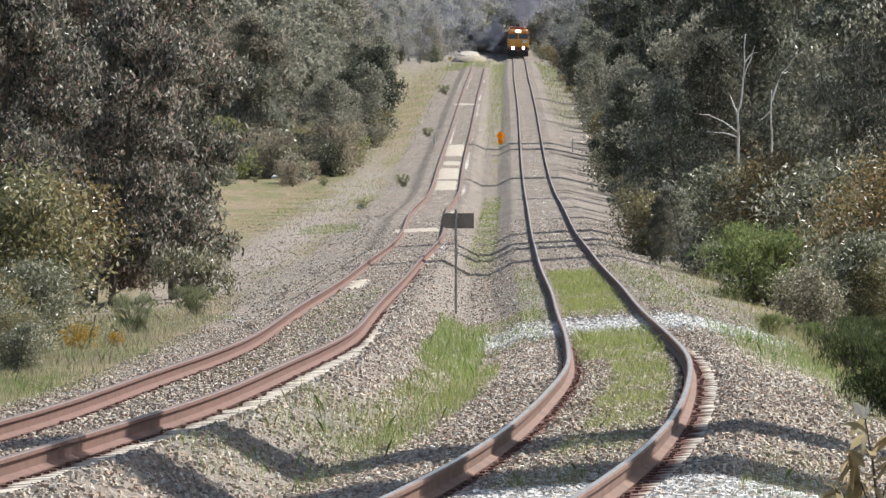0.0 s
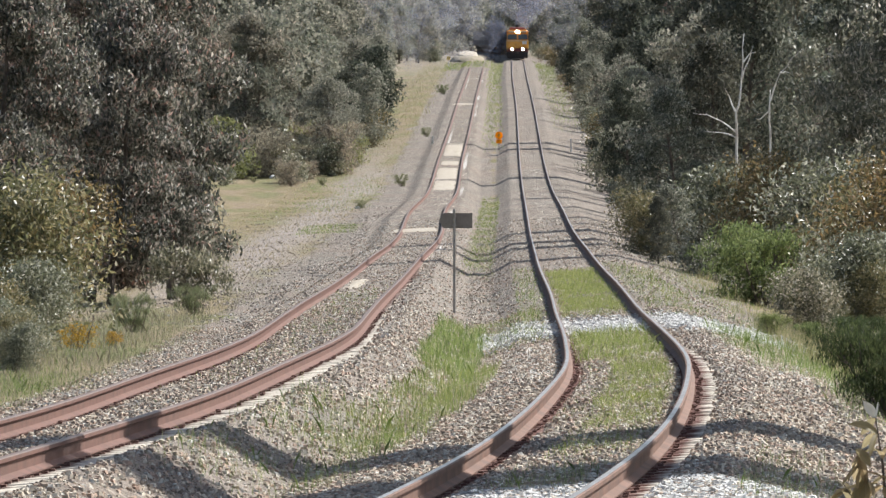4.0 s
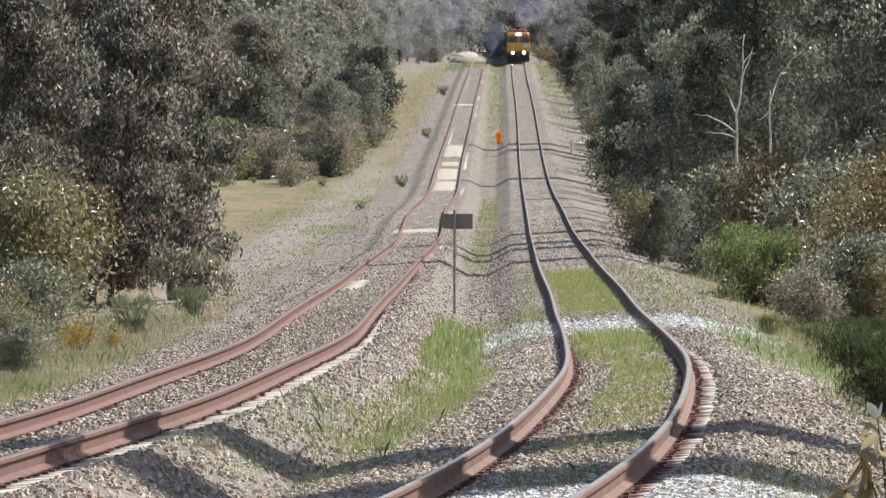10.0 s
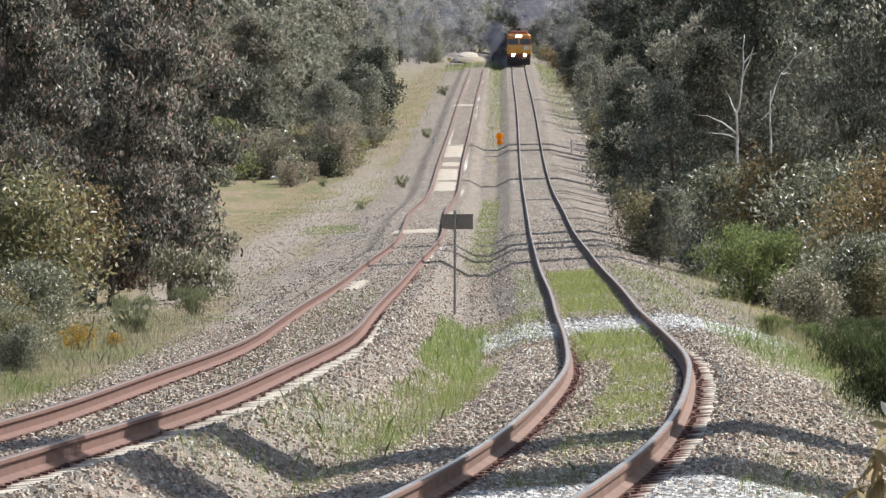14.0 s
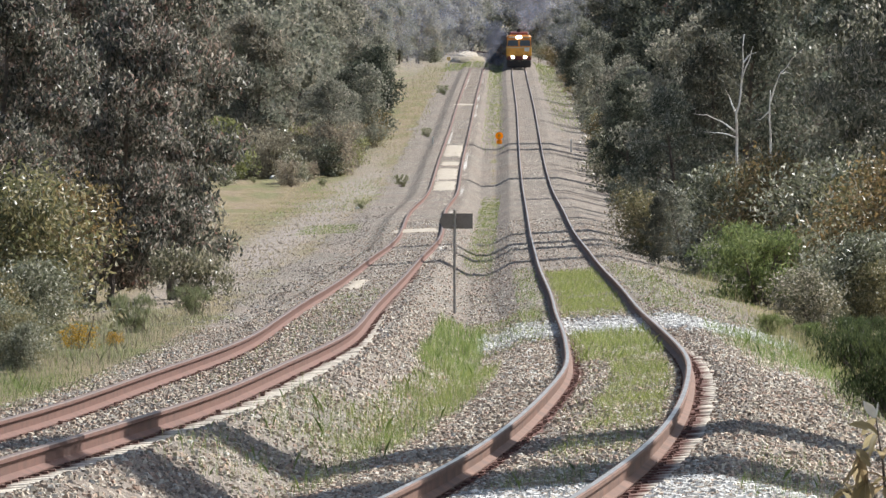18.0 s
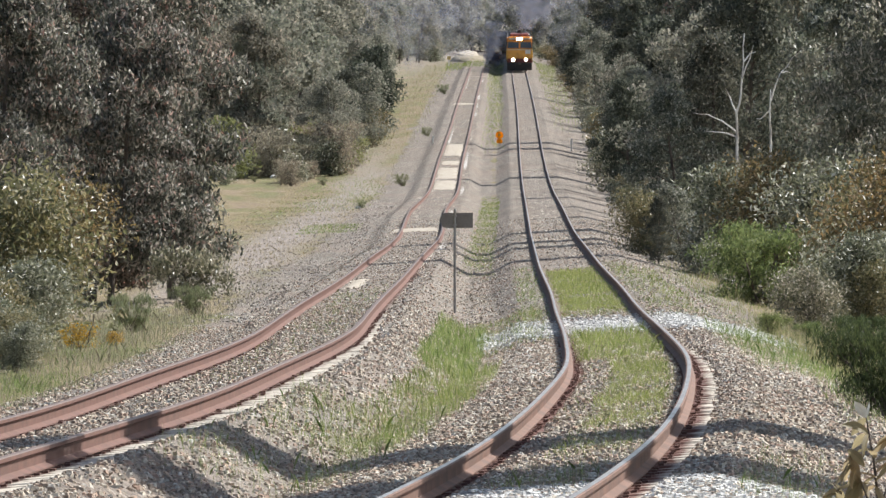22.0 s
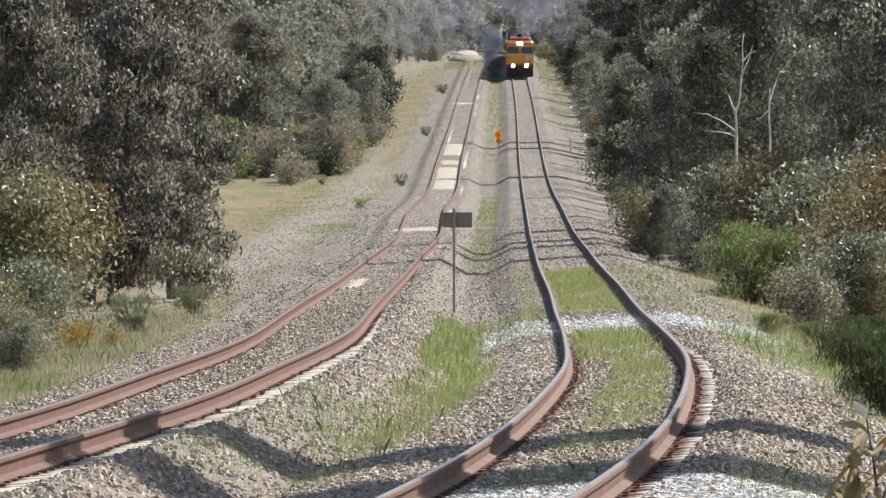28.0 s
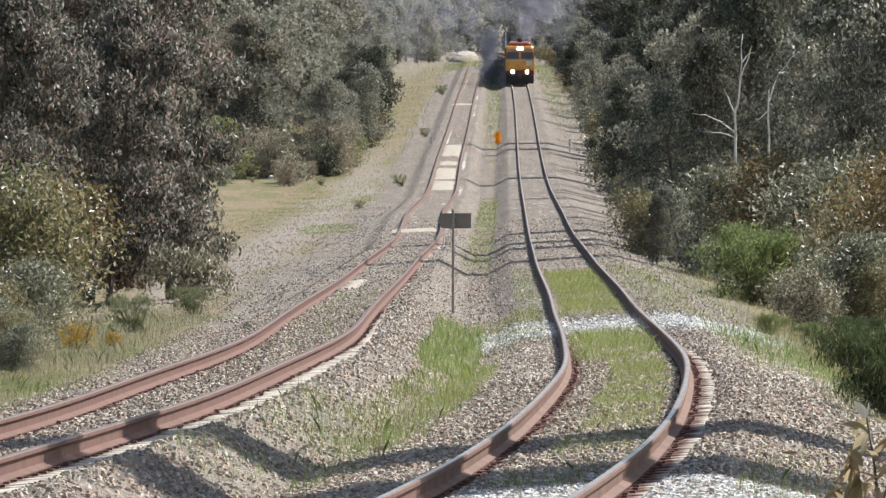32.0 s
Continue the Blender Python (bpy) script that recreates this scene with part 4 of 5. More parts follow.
dead_tree(344, [(8.98, 6.3), (8.96, 7.87), (8.93, 8.56), (9.06, 9.08), (9.15, 10.1), (9.18, 10.97)],
          [[(8.96, 7.95), (8.5, 8.3), (8.05, 8.5), (7.6, 8.55)], [(8.95, 7.8), (8.5, 7.95), (7.95, 8.0)], [(8.93, 8.56), (8.75, 9.0), (8.6, 9.3)],
           [(9.15, 10.1), (9.35, 10.35), (9.55, 10.4)], [(9.1, 9.6), (9.35, 10.2), (9.45, 10.6)]], "dead gum tree with bleached bare limbs")
dead_tree(346, [(10.08, 6.3), (10.04, 7.87), (10.01, 8.73), (10.03, 9.25)],
          [[(10.04, 8.9), (10.34, 9.76), (10.68, 10.2), (11.02, 10.5)], [(10.01, 8.6), (9.8, 8.4), (9.6, 8.35)], [(10.34, 9.76), (10.5, 9.8), (10.65, 9.75)]],
          "dead gum tree with one pale leaning limb")


# ---- grass ----
def grass_patch(seed, n, d0, d1, u0, u1, height, material, label, track="main", bias=1.0, thin=0.0, lean=0.3):
    rng = np.random.default_rng(seed)
    d = d0 + (d1 - d0) * rng.random(n) ** bias
    u = rng.uniform(u0, u1, n)
    keep = wobble(u * 4, d, 3.6, seed) + 0.45 * wobble(u * 13, d, 1.3, seed) + 0.75 * rng.normal(size=n) > thin
    inset = np.minimum(np.minimum(u - u0, u1 - u) / (u1 - u0), np.minimum(d - d0, d1 - d) / (d1 - d0))
    keep &= inset > 0.16 * rng.random(n)
    keep &= np.abs(np.abs(u) - 0.7525) > 0.1
    d, u = d[keep], u[keep]
    x = (main_x if track == "main" else old_x)(d) + u
    rad = np.clip(d / 36000, 0.003, 0.05)
    v, f = blades(rng, x, d, height * np.ones(len(d)), rad, lean)
    ob = mesh_object("grass", v, f, material)
    return tagged(ob, label, "grass", kind="stuff")


GREEN, STRAW = "fresh green grass growing in the ballast", "dry straw-coloured grass on the verge"
grass_patch(1, 32000, 208, 292, -0.68, 0.68, 0.10, M_YOUNG, GREEN, thin=-0.3)
grass_patch(2, 16000, 152, 192, -0.68, 0.68, 0.15, M_YOUNG, GREEN, thin=0.1)
grass_patch(3, 26000, 93, 160, -0.25, 0.6, 0.1, M_YOUNG, GREEN, thin=0.1)
grass_patch(37, 5000, 100, 165, -0.66, 0.66, 0.08, M_YOUNG, GREEN, thin=0.3)
grass_patch(23, 7000, 88, 122, -3.3, -1.7, 0.18, M_GRASS, GREEN, thin=0.15)
grass_patch(4, 17000, 104, 162, -2.8, -1.65, 0.17, M_GRASS, GREEN, thin=0.0, lean=0.18)
grass_patch(34, 17000, 150, 216, -2.95, -2.0, 0.19, M_GRASS, GREEN, thin=0.0, lean=0.18)
grass_patch(31, 5000, 176, 225, -2.2, -0.9, 0.14, M_GRASS, GREEN, thin=0.1)
grass_patch(5, 3000, 205, 300, -1.5, -0.85, 0.12, M_GRASS, GREEN)
grass_patch(6, 6000, 200, 300, 0.9, 2.3, 0.13, M_GRASS, GREEN)
grass_patch(7, 17000, 140, 200, 1.5, 4.4, 0.17, M_GRASS, GREEN)
grass_patch(8, 1500, 84, 93, -0.4, 0.5, 0.12, M_GRASS, GREEN)
grass_patch(9, 1500, 80, 96, 1.6, 2.4, 0.15, M_GRASS, GREEN)
grass_patch(10, 22000, 300, 600, -2.95, -1.9, 0.09, M_GRASS, GREEN, thin=0.25)
grass_patch(11, 12000, 760, 1500, -3.5, -1.8, 0.16, M_GRASS, GREEN)
grass_patch(12, 12000, 850, 1500, 1.9, 4.8, 0.18, M_GRASS, GREEN)
grass_patch(13, 12000, 105, 200, -7.5, -2.8, 0.15, M_GRASS, "fresh green grass beside the disused track", "old", thin=0.25)
grass_patch(21, 30000, 100, 165, -6.0, -2.6, 0.13, M_GRASS, "fresh green grass beside the disused track", "old", thin=0.2)
grass_patch(22, 6000, 138, 205, 2.7, 4.3, 0.34, M_STRAW, STRAW, lean=0.15)
grass_patch(14, 24000, 125, 260, -8.0, -2.6, 0.2, M_SCRUB, "brown dry weeds on the verge", "old")
grass_patch(38, 24000, 118, 240, -6.5, -2.5, 0.16, M_BROOM, "dull green weeds on the verge", "old")
grass_patch(15, 16000, 280, 700, -9.5, -3.0, 0.12, M_STRAW, STRAW, "old")
grass_patch(24, 6000, 105, 300, -4.6, -2.5, 0.14, M_STRAW, STRAW, "old")
grass_patch(32, 9000, 285, 430, -7.0, -3.0, 0.1, M_SCRUB, "brown dead grass tufts in the bare field", "old", thin=0.35, lean=0.9)
grass_patch(33, 7000, 430, 620, -9.0, -3.2, 0.11, M_SCRUB, "brown dead grass tufts in the bare field", "old", thin=0.4, lean=0.9)
grass_patch(25, 5000, 436, 468, -5.2, -2.5, 0.09, M_GRASS, "strip of short green grass across the field", "old")
grass_patch(26, 7000, 520, 690, -8.5, -3.2, 0.12, M_GRASS, "short green grass in the dry field", "old")
grass_patch(27, 8000, 112, 160, 2.25, 4.0, 0.15, M_GRASS, "green grass at the toe of the ballast")
grass_patch(28, 3500, 106, 160, 2.7, 5.0, 0.22, M_STRAW, STRAW)
grass_patch(29, 12000, 180, 340, 2.3, 4.8, 0.12, M_GRASS, "green grass at the toe of the ballast", thin=0.2)
grass_patch(30, 6000, 190, 340, 2.6, 5.0, 0.16, M_STRAW, STRAW, thin=0.2)
grass_patch(17, 5000, 150, 240, 3.0, 5.5, 0.38, M_STRAW, STRAW)
grass_patch(18, 4000, 240, 420, 3.2, 6.0, 0.3, M_STRAW, STRAW)
grass_patch(19, 3500, 110, 260, -0.6, 0.6, 0.1, M_GRASS, "sparse weeds between the rusty rails", "old")
grass_patch(35, 6000, 1310, 1480, -4.5, 1.8, 0.2, M_GRASS, "green grass beyond the end of the rusty rails", "old")
grass_patch(36, 4500, 900, 1400, -7.0, -3.0, 0.1, M_BROOM, "short dull green grass in the dry field", "old", thin=0.3, lean=0.6)
grass_patch(20, 2500, 700, 1500, -7.0, -2.8, 0.4, M_STRAW, STRAW, "old")


grass_patch(39, 9000, 640, 1310, -0.64, 0.64, 0.06, M_SCRUB, "sparse brown weeds between the rusty rails", "old", thin=0.1, lean=0.6)
grass_patch(40, 9000, 650, 1400, 2.0, 5.2, 0.1, M_SCRUB, "brown dead grass on the ballast shoulder", thin=0.2, lean=0.6)
grass_patch(41, 10000, 620, 1300, -9.0, -3.2, 0.1, M_SCRUB, "brown dead grass tufts in the bare field", "old", thin=0.2, lean=0.7)
grass_patch(42, 6000, 560, 900, -7.5, -2.8, 0.09, M_BROOM, "short dull green grass in the dry field", "old", thin=0.4, lean=0.6)


# ---- signs and markers ----
def arrow_sign():
    x, d = 0.24, 230.0
    z = float(ground_z(x, d))
    root = empty("arrow_sign", pose(x, d, z), "dark arrow-shaped sign plate on a thin steel post", "sign")
    post = part("post", rod(bmesh.new(), (0, 0, -0.3), (0, 0, 2.10), 0.03, 0.027, 10), M_GALV, root, "weathered steel post")
    part("cap", rod(bmesh.new(), (0, 0, 2.10), (0, 0, 2.13), 0.033, 0.02, 10), M_GALV, post)
    bm = bmesh.new()
    pts = [(-0.31, 0.0), (-0.24, -0.14), (-0.2, -0.16), (0.37, -0.16), (0.37, 0.15), (-0.2, 0.15), (-0.24, 0.13)]
    lo = [bm.verts.new((a, 0.036, 1.90 + b)) for a, b in pts]
    face = bm.faces.new(lo)
    ext = bmesh.ops.extrude_face_region(bm, geom=[face])
    bmesh.ops.translate(bm, verts=[g for g in ext["geom"] if isinstance(g, bmesh.types.BMVert)], vec=(0, 0.012, 0))
    bmesh.ops.recalc_face_normals(bm, faces=bm.faces)
    plate = part("plate", bm, M_SIGN, root, "dull dark sign plate")
    for h in (1.80, 1.98):
        part("bracket", boxed(-0.045, 0.045, -0.034, 0.034, h - 0.015, h + 0.015), M_GALV, plate)


def orange_marker():
    x, d = 4.0, 800.0
    root = empty("speed_sign", pose(x, d, float(ground_z(x, d))), "small orange lineside speed sign on a short post", "sign")
    part("post", rod(bmesh.new(), (0, 0, -0.3), (0, 0, 0.95), 0.04), M_GALV, root)
    bm = bmesh.new()
    rod(bm, (0, -0.06, 0.68), (0, -0.04, 0.68), 0.27, sides=20)
    plate = part("plate", bm, M_ORANGE, root, "round orange plate")
    part("figure", rod(bmesh.new(), (0, -0.064, 0.70), (0, -0.061, 0.70), 0.10, sides=16), M_YELLOW, plate)
    part("lower_plate", boxed(-0.2, 0.2, -0.06, -0.04, 0.12, 0.40, bevel=0.008), M_ORANGE, root, "rectangular orange plate")


def marker_post(x, d, height, material, label, cap=None):
    root = empty("marker_post", pose(x, d, float(ground_z(x, d))), label, "post")
    part("post", boxed(-0.06, 0.06, -0.06, 0.06, -0.3, height, bevel=0.012), material, root)
    if cap:
        part("plate", boxed(-0.22, 0.22, -0.09, -0.065, height - 0.45, height, bevel=0.008), cap, root)


def fallen_log(x, d, length, radius, turn, label):
    root = empty("fallen_log", pose(x, d, float(ground_z(x, d)) + radius * 0.7, 0, 0, turn), label, "log")
    v, f = tubes([[((-length / 2, 0, 0), radius), ((-length / 6, 0.05, 0.03), radius * 0.95), ((length / 4, -0.03, 0.05), radius * 0.8), ((length / 2, 0.02, 0.12), radius * 0.6)]], 9)
    f.append(tuple(range(8, -1, -1)))
    mesh_object("trunk", v, f, M_BARK, root, smooth=False)
    v, f = tubes([[((length / 5, 0, 0), radius * 0.4), ((length / 3, 0.1, radius * 2.2), radius * 0.25), ((length / 2.2, 0.1, radius * 3.6), radius * 0.08)]], 6)
    mesh_object("broken_limb", v, f, M_BARK, root)


def pale_rock(x, d, size, seed, label):
    bm = bmesh.new()
    bmesh.ops.create_icosphere(bm, subdivisions=2, radius=size)
    for v in bm.verts:
        v.co *= 1 + 0.3 * noise.noise(v.co / size * 1.3 + Vector((seed, 0, 0)))
        v.co.z *= 0.7
    me = bpy.data.meshes.new("rock")
    bm.to_mesh(me)
    bm.free()
    me.materials.append(M_DEAD)
    ob = new("rock", me)
    ob.matrix_basis = pose(x, d, float(ground_z(x, d)) + size * 0.3, 0, 0, seed * 40)
    tagged(ob, label, "rock")


fallen_log(8.6, 398, 1.7, 0.16, 25, "dark fallen log under the trees")
fallen_log(-9.5, 694, 3.4, 0.10, -10, "bent fallen branch at the edge of the field")
pale_rock(7.3, 362, 0.12, 1, "pale rock in the verge grass")
pale_rock(7.9, 310, 0.13, 2, "pale rock in the verge grass")
pale_rock(-10.35, 690, 0.22, 3, "pale rock under the trees")
pale_rock(-4.1, 545, 0.14, 4, "pale rock in the field")


def dead_twig(x, d):
    root = empty("dead_twig", pose(x, d, float(ground_z(x, d))), "bare dark dead twig standing in dry weeds", "twig")
    v, f = tubes([[((-0.1, 0, -0.1), 0.012), ((0.03, 0, 0.16), 0.010), ((0.06, 0.01, 0.34), 0.008), ((0.11, 0, 0.46), 0.006), ((0.13, 0, 0.6), 0.014), ((0.14, 0, 0.63), 0.004)],
                  [((0.03, 0, 0.16), 0.006), ((0.12, 0, 0.27), 0.004), ((0.15, 0, 0.29), 0.002)], [((0.06, 0, 0.34), 0.006), ((0.0, 0, 0.43), 0.003), ((-0.03, 0, 0.45), 0.002)]], 6)
    mesh_object("stem", v, f, M_BARK, root)


dead_twig(-6.0, 190)
arrow_sign()
orange_marker()
marker_post(8.75, 770, 0.9, M_WHITE, "white lineside marker post")
marker_post(-0.7, 795, 0.5, M_WHITE, "short white lineside marker post")
marker_post(0.75, 1420, 1.2, M_WHITE, "lineside post with a yellow plate", M_YELLOW)


def sand_patch(d0, d1, u0, u1, seed, label):
    """A thin uneven sheet of pale sand spread over the disused track."""
    rng = np.random.default_rng(seed)
    ds, us = np.linspace(d0, d1, 26), np.linspace(u0, u1, 9)
    uu, dd = np.meshgrid(us, ds)
    ed = np.minimum(np.minimum(uu - u0, u1 - uu) / 0.25, np.minimum(dd - d0, d1 - dd) / ((d1 - d0) * 0.08))
    z = ground_z(old_x(dd) + uu, dd) + np.clip(ed, 0, 1) * (0.055 + rng.normal(size=uu.shape) * 0.006) - 0.02
    idx = np.arange(uu.size).reshape(uu.shape)
    f = np.stack([idx[:-1, :-1], idx[:-1, 1:], idx[1:, 1:], idx[1:, :-1]], -1).reshape(-1, 4)
    ob = mesh_object("sand_patch", np.stack([old_x(dd) + uu + rng.normal(size=uu.shape) * 0.03, dd, z], -1).reshape(-1, 3), f, M_SAND, smooth=True)
    tagged(ob, label, "sand", kind="stuff")


for d0, d1, u0, u1 in ((600, 640, -0.68, 0.66), (645, 690, -0.68, 0.66), (700, 715, -0.6, 0.66), (735, 790, -0.66, 0.66), (415, 424, -1.2, 0.66), (255, 276, -0.67, -0.1),
                       (984, 992, -1.2, 0.9)):
    sand_patch(d0, d1, u0, u1, int(d0), "pale sand spread between the rusty rails")


def earth_heap():
    """A flat-topped heap of spoil that closes the disused track far off: a brown foot and a pale crown."""
    root = empty("earth_mound", pose(3.2, 1450, float(ground_z(3.2, 1450))), "flat-topped heap of pale spoil across the disused track", "heap")
    for nm, mat, half, top in (("foot", M_EARTH, 2.3, 0.75), ("crown", M_SAND, 1.6, 1.6)):
        bm = bmesh.new()
        bmesh.ops.create_icosphere(bm, subdivisions=3, radius=1)
        for v in bm.verts:
            c = v.co * (1 + 0.08 * noise.noise(v.co * 2.1 + Vector((half, 0, 0))))
            rise = 0.75 + (top - 0.75) * (0.5 + 0.5 * c.y) + 0.08 * noise.noise(v.co * 4)
            v.co = Vector((c.x * half, c.y * 3 * half, rise * min(1, 1.3 * c.z) if c.z > 0 else 0.1 * c.z))
        part(nm, bm, mat, root)


earth_heap()


# ---- the train ----
def bogie(root, y, wheels=3):
    frame_part = part("bogie", boxed(-1.02, 1.02, y - 1.9, y + 1.9, 0.42, 0.85, bevel=0.06), M_BLACK, root)
    for k in range(wheels):
        yy = y + (k - (wheels - 1) / 2) * (3.4 / (wheels - 1) if wheels > 1 else 0)
        for s in (-1, 1):
            bm = bmesh.new()
            rod(bm, (s * 0.69, yy, 0.48), (s * 0.82, yy, 0.48), 0.48, sides=20)
            part("wheel", bm, M_STEEL, frame_part)
        part("axle", rod(bmesh.new(), (-0.72, yy, 0.48), (0.72, yy, 0.48), 0.09), M_STEEL, frame_part)


def build_loco():
    """Front at y = 0, the rest behind it towards +y; rail heads at z = 0."""
    root = empty("locomotive", Matrix.Identity(4), "orange diesel freight locomotive with lit headlamps and sooty roof", "locomotive")
    part("underframe", boxed(-1.4, 1.4, 0.5, 21.0, 0.92, 1.22, bevel=0.04), M_BLACK, root)
    bm = bmesh.new()
    box(bm, -1.45, 1.45, 0.35, 2.9, 1.42, 2.5, bevel=0.09)
    nose = part("nose", bm, M_LOCO_NOSE, root, "orange lower cab front")
    part("skirt", box(bmesh.new(), -1.43, 1.43, 0.36, 2.9, 0.98, 1.42, bevel=0.06), M_LOCO_RED, root, "sooty dark red lower cab front")
    part("stripe", boxed(-1.44, 1.44, 0.335, 0.36, 2.36, 2.44), M_CREAM, nose, "cream stripe below the windscreen")
    part("number_plate", boxed(0.62, 1.2, 0.32, 0.36, 1.95, 2.35, bevel=0.01), M_WHITE, nose)
    bm = bmesh.new()
    v = [bm.verts.new(p) for p in ((-1.42, 0.42, 2.46), (1.42, 0.42, 2.46), (1.42, 3.0, 2.46), (-1.42, 3.0, 2.46),
                                   (-1.28, 0.78, 3.44), (1.28, 0.78, 3.44), (1.28, 3.0, 3.44), (-1.28, 3.0, 3.44))]
    for q in ((0, 1, 5, 4), (1, 2, 6, 5), (2, 3, 7, 6), (3, 0, 4, 7), (4, 5, 6, 7), (3, 2, 1, 0)):
        bm.faces.new([v[i] for i in q])
    cab = part("cab", bm, M_LOCO, root, "upper cab with raked windscreen")
    for s in (-1, 1):
        bm = bmesh.new()
        w = [bm.verts.new(p) for p in ((s * 0.10, 0.45, 2.58), (s * 1.34, 0.45, 2.58), (s * 1.24, 0.70, 3.24), (s * 0.10, 0.70, 3.24))]
        bm.faces.new(w if s > 0 else w[::-1])
        ext = bmesh.ops.extrude_face_region(bm, geom=list(bm.faces))
        bmesh.ops.translate(bm, verts=[g for g in ext["geom"] if isinstance(g, bmesh.types.BMVert)], vec=(0, -0.03, 0))
        part("windscreen", bm, M_GLASS, cab, "dark raked windscreen")
        part("side_window", boxed(s * 1.36 - 0.05, s * 1.36 + 0.05, 1.3, 2.3, 2.7, 3.2, bevel=0.01), M_GLASS, cab)
    bm = bmesh.new()
    box(bm, -1.3, 1.3, 0.72, 3.1, 3.42, 3.84, bevel=0.16)
    roof_front = part("cab_roof", bm, M_LOCO, root, "cab roof with headlamp")
    part("eyebrow", boxed(-1.18, 1.18, 0.69, 0.72, 3.5, 3.66), M_CREAM, roof_front, "pale band round the headlamp")
    hood = part("hood", box(bmesh.new(), -1.4, 1.4, 3.0, 20.6, 1.22, 3.72, bevel=0.1), M_LOCO, root, "orange engine hood")
    for k in range(7):
        for s in (-1, 1):
            part("grille", boxed(s * 1.41 - 0.03, s * 1.41 + 0.03, 4.2 + k * 2.2, 5.9 + k * 2.2, 2.6, 3.6, bevel=0.01), M_BLACK, hood)
    part("roof", boxed(-1.05, 1.05, 3.2, 20.4, 3.71, 4.15, bevel=0.12), M_LOCO_RED, root, "sooty dark red roof")
    part("exhaust_stack", rod(bmesh.new(), (0, 9.0, 4.1), (0, 9.0, 4.5), 0.28, 0.24, 14), M_BLACK, root)
    part("air_horn", rod(bmesh.new(), (-0.5, 1.4, 3.92), (-0.5, 0.8, 3.94), 0.03, 0.09, 10), M_STEEL, root)
    lamp = part("headlamp", rod(bmesh.new(), (0, 0.78, 3.58), (0, 0.66, 3.58), 0.30, 0.26, 18), M_BLACK, root)
    for s in (-1, 1):
        part("lens", rod(bmesh.new(), (s * 0.13, 0.66, 3.58), (s * 0.13, 0.64, 3.58), 0.17, sides=16), M_LAMP, lamp, "glowing headlamp lens")
        ditch = part("ditch_lamp", rod(bmesh.new(), (s * 0.70, 0.36, 1.30), (s * 0.70, 0.24, 1.30), 0.2, 0.22, 16), M_BLACK, root)
        part("lens", rod(bmesh.new(), (s * 0.70, 0.24, 1.30), (s * 0.70, 0.22, 1.30), 0.18, sides=16), M_LAMP, ditch, "glowing ditch lamp lens")
        part("handrail", rod(bmesh.new(), (s * 1.36, 0.28, 1.2), (s * 1.36, 0.28, 2.5), 0.025), M_YELLOW, root)
        part("step", boxed(s * 1.2 - 0.25, s * 1.2 + 0.25, 0.1, 0.5, 0.45, 0.52), M_BLACK, root)
    part("pilot", box(bmesh.new(), -1.35, 1.35, 0.0, 0.33, 0.15, 0.99, bevel=0.05), M_BLACK, root, "black snow-plough style pilot")
    part("coupler", boxed(-0.16, 0.16, -0.45, 0.1, 0.72, 1.02, bevel=0.04), M_STEEL, root)
    part("fuel_tank", boxed(-1.2, 1.2, 8.2, 13.2, 0.35, 0.95, bevel=0.12), M_BLACK, root)
    bogie(root, 4.0)
    bogie(root, 17.2)
    return root


def build_wagon():
    root = empty("freight_wagon", Matrix.Identity(4), "grimy dark open freight wagon with ribbed sides", "wagon", "wagons of the freight train")
    part("underframe", boxed(-1.25, 1.25, 0.2, 14.6, 0.9, 1.2, bevel=0.04), M_BLACK, root)
    bm = bmesh.new()
    box(bm, -1.38, 1.38, 0.5, 14.3, 1.2, 3.35, bevel=0.08)
    body = part("body", bm, M_WAGON, root)
    for k in range(8):
        for s in (-1, 1):
            part("rib", boxed(s * 1.40 - 0.05, s * 1.40 + 0.05, 1.0 + k * 1.8, 1.14 + k * 1.8, 1.25, 3.3), M_WAGON, body)
    for s in (-1, 1):
        part("top_rim", boxed(s * 1.36 - 0.07, s * 1.36 + 0.07, 0.5, 14.3, 3.34, 3.44, bevel=0.02), M_BLACK, root)
    for y in (0.55, 14.25):
        part("end_rim", boxed(-1.29, 1.29, y - 0.06, y + 0.06, 3.35, 3.43, bevel=0.02), M_BLACK, root)
    bogie(root, 2.4, 2)
    bogie(root, 12.4, 2)
    return root


loco = build_loco()
first_wagon = build_wagon()
wagons = [first_wagon] + [copy_thing(first_wagon, Matrix.Identity(4)) for _ in range(29)]


def on_track(d, length):
    """The pose of a vehicle whose front is at d and which reaches length behind it."""
    a = Vector((float(main_x(d)), d, float(main_z(d))))
    b = Vector((float(main_x(d + length)), d + length, float(main_z(d + length))))
    back = (b - a).normalized()
    across = back.cross(Vector((0, 0, 1))).normalized()
    up = across.cross(back)
    m = Matrix((across, back, up)).transposed().to_4x4()
    return Matrix.Translation(a) @ m


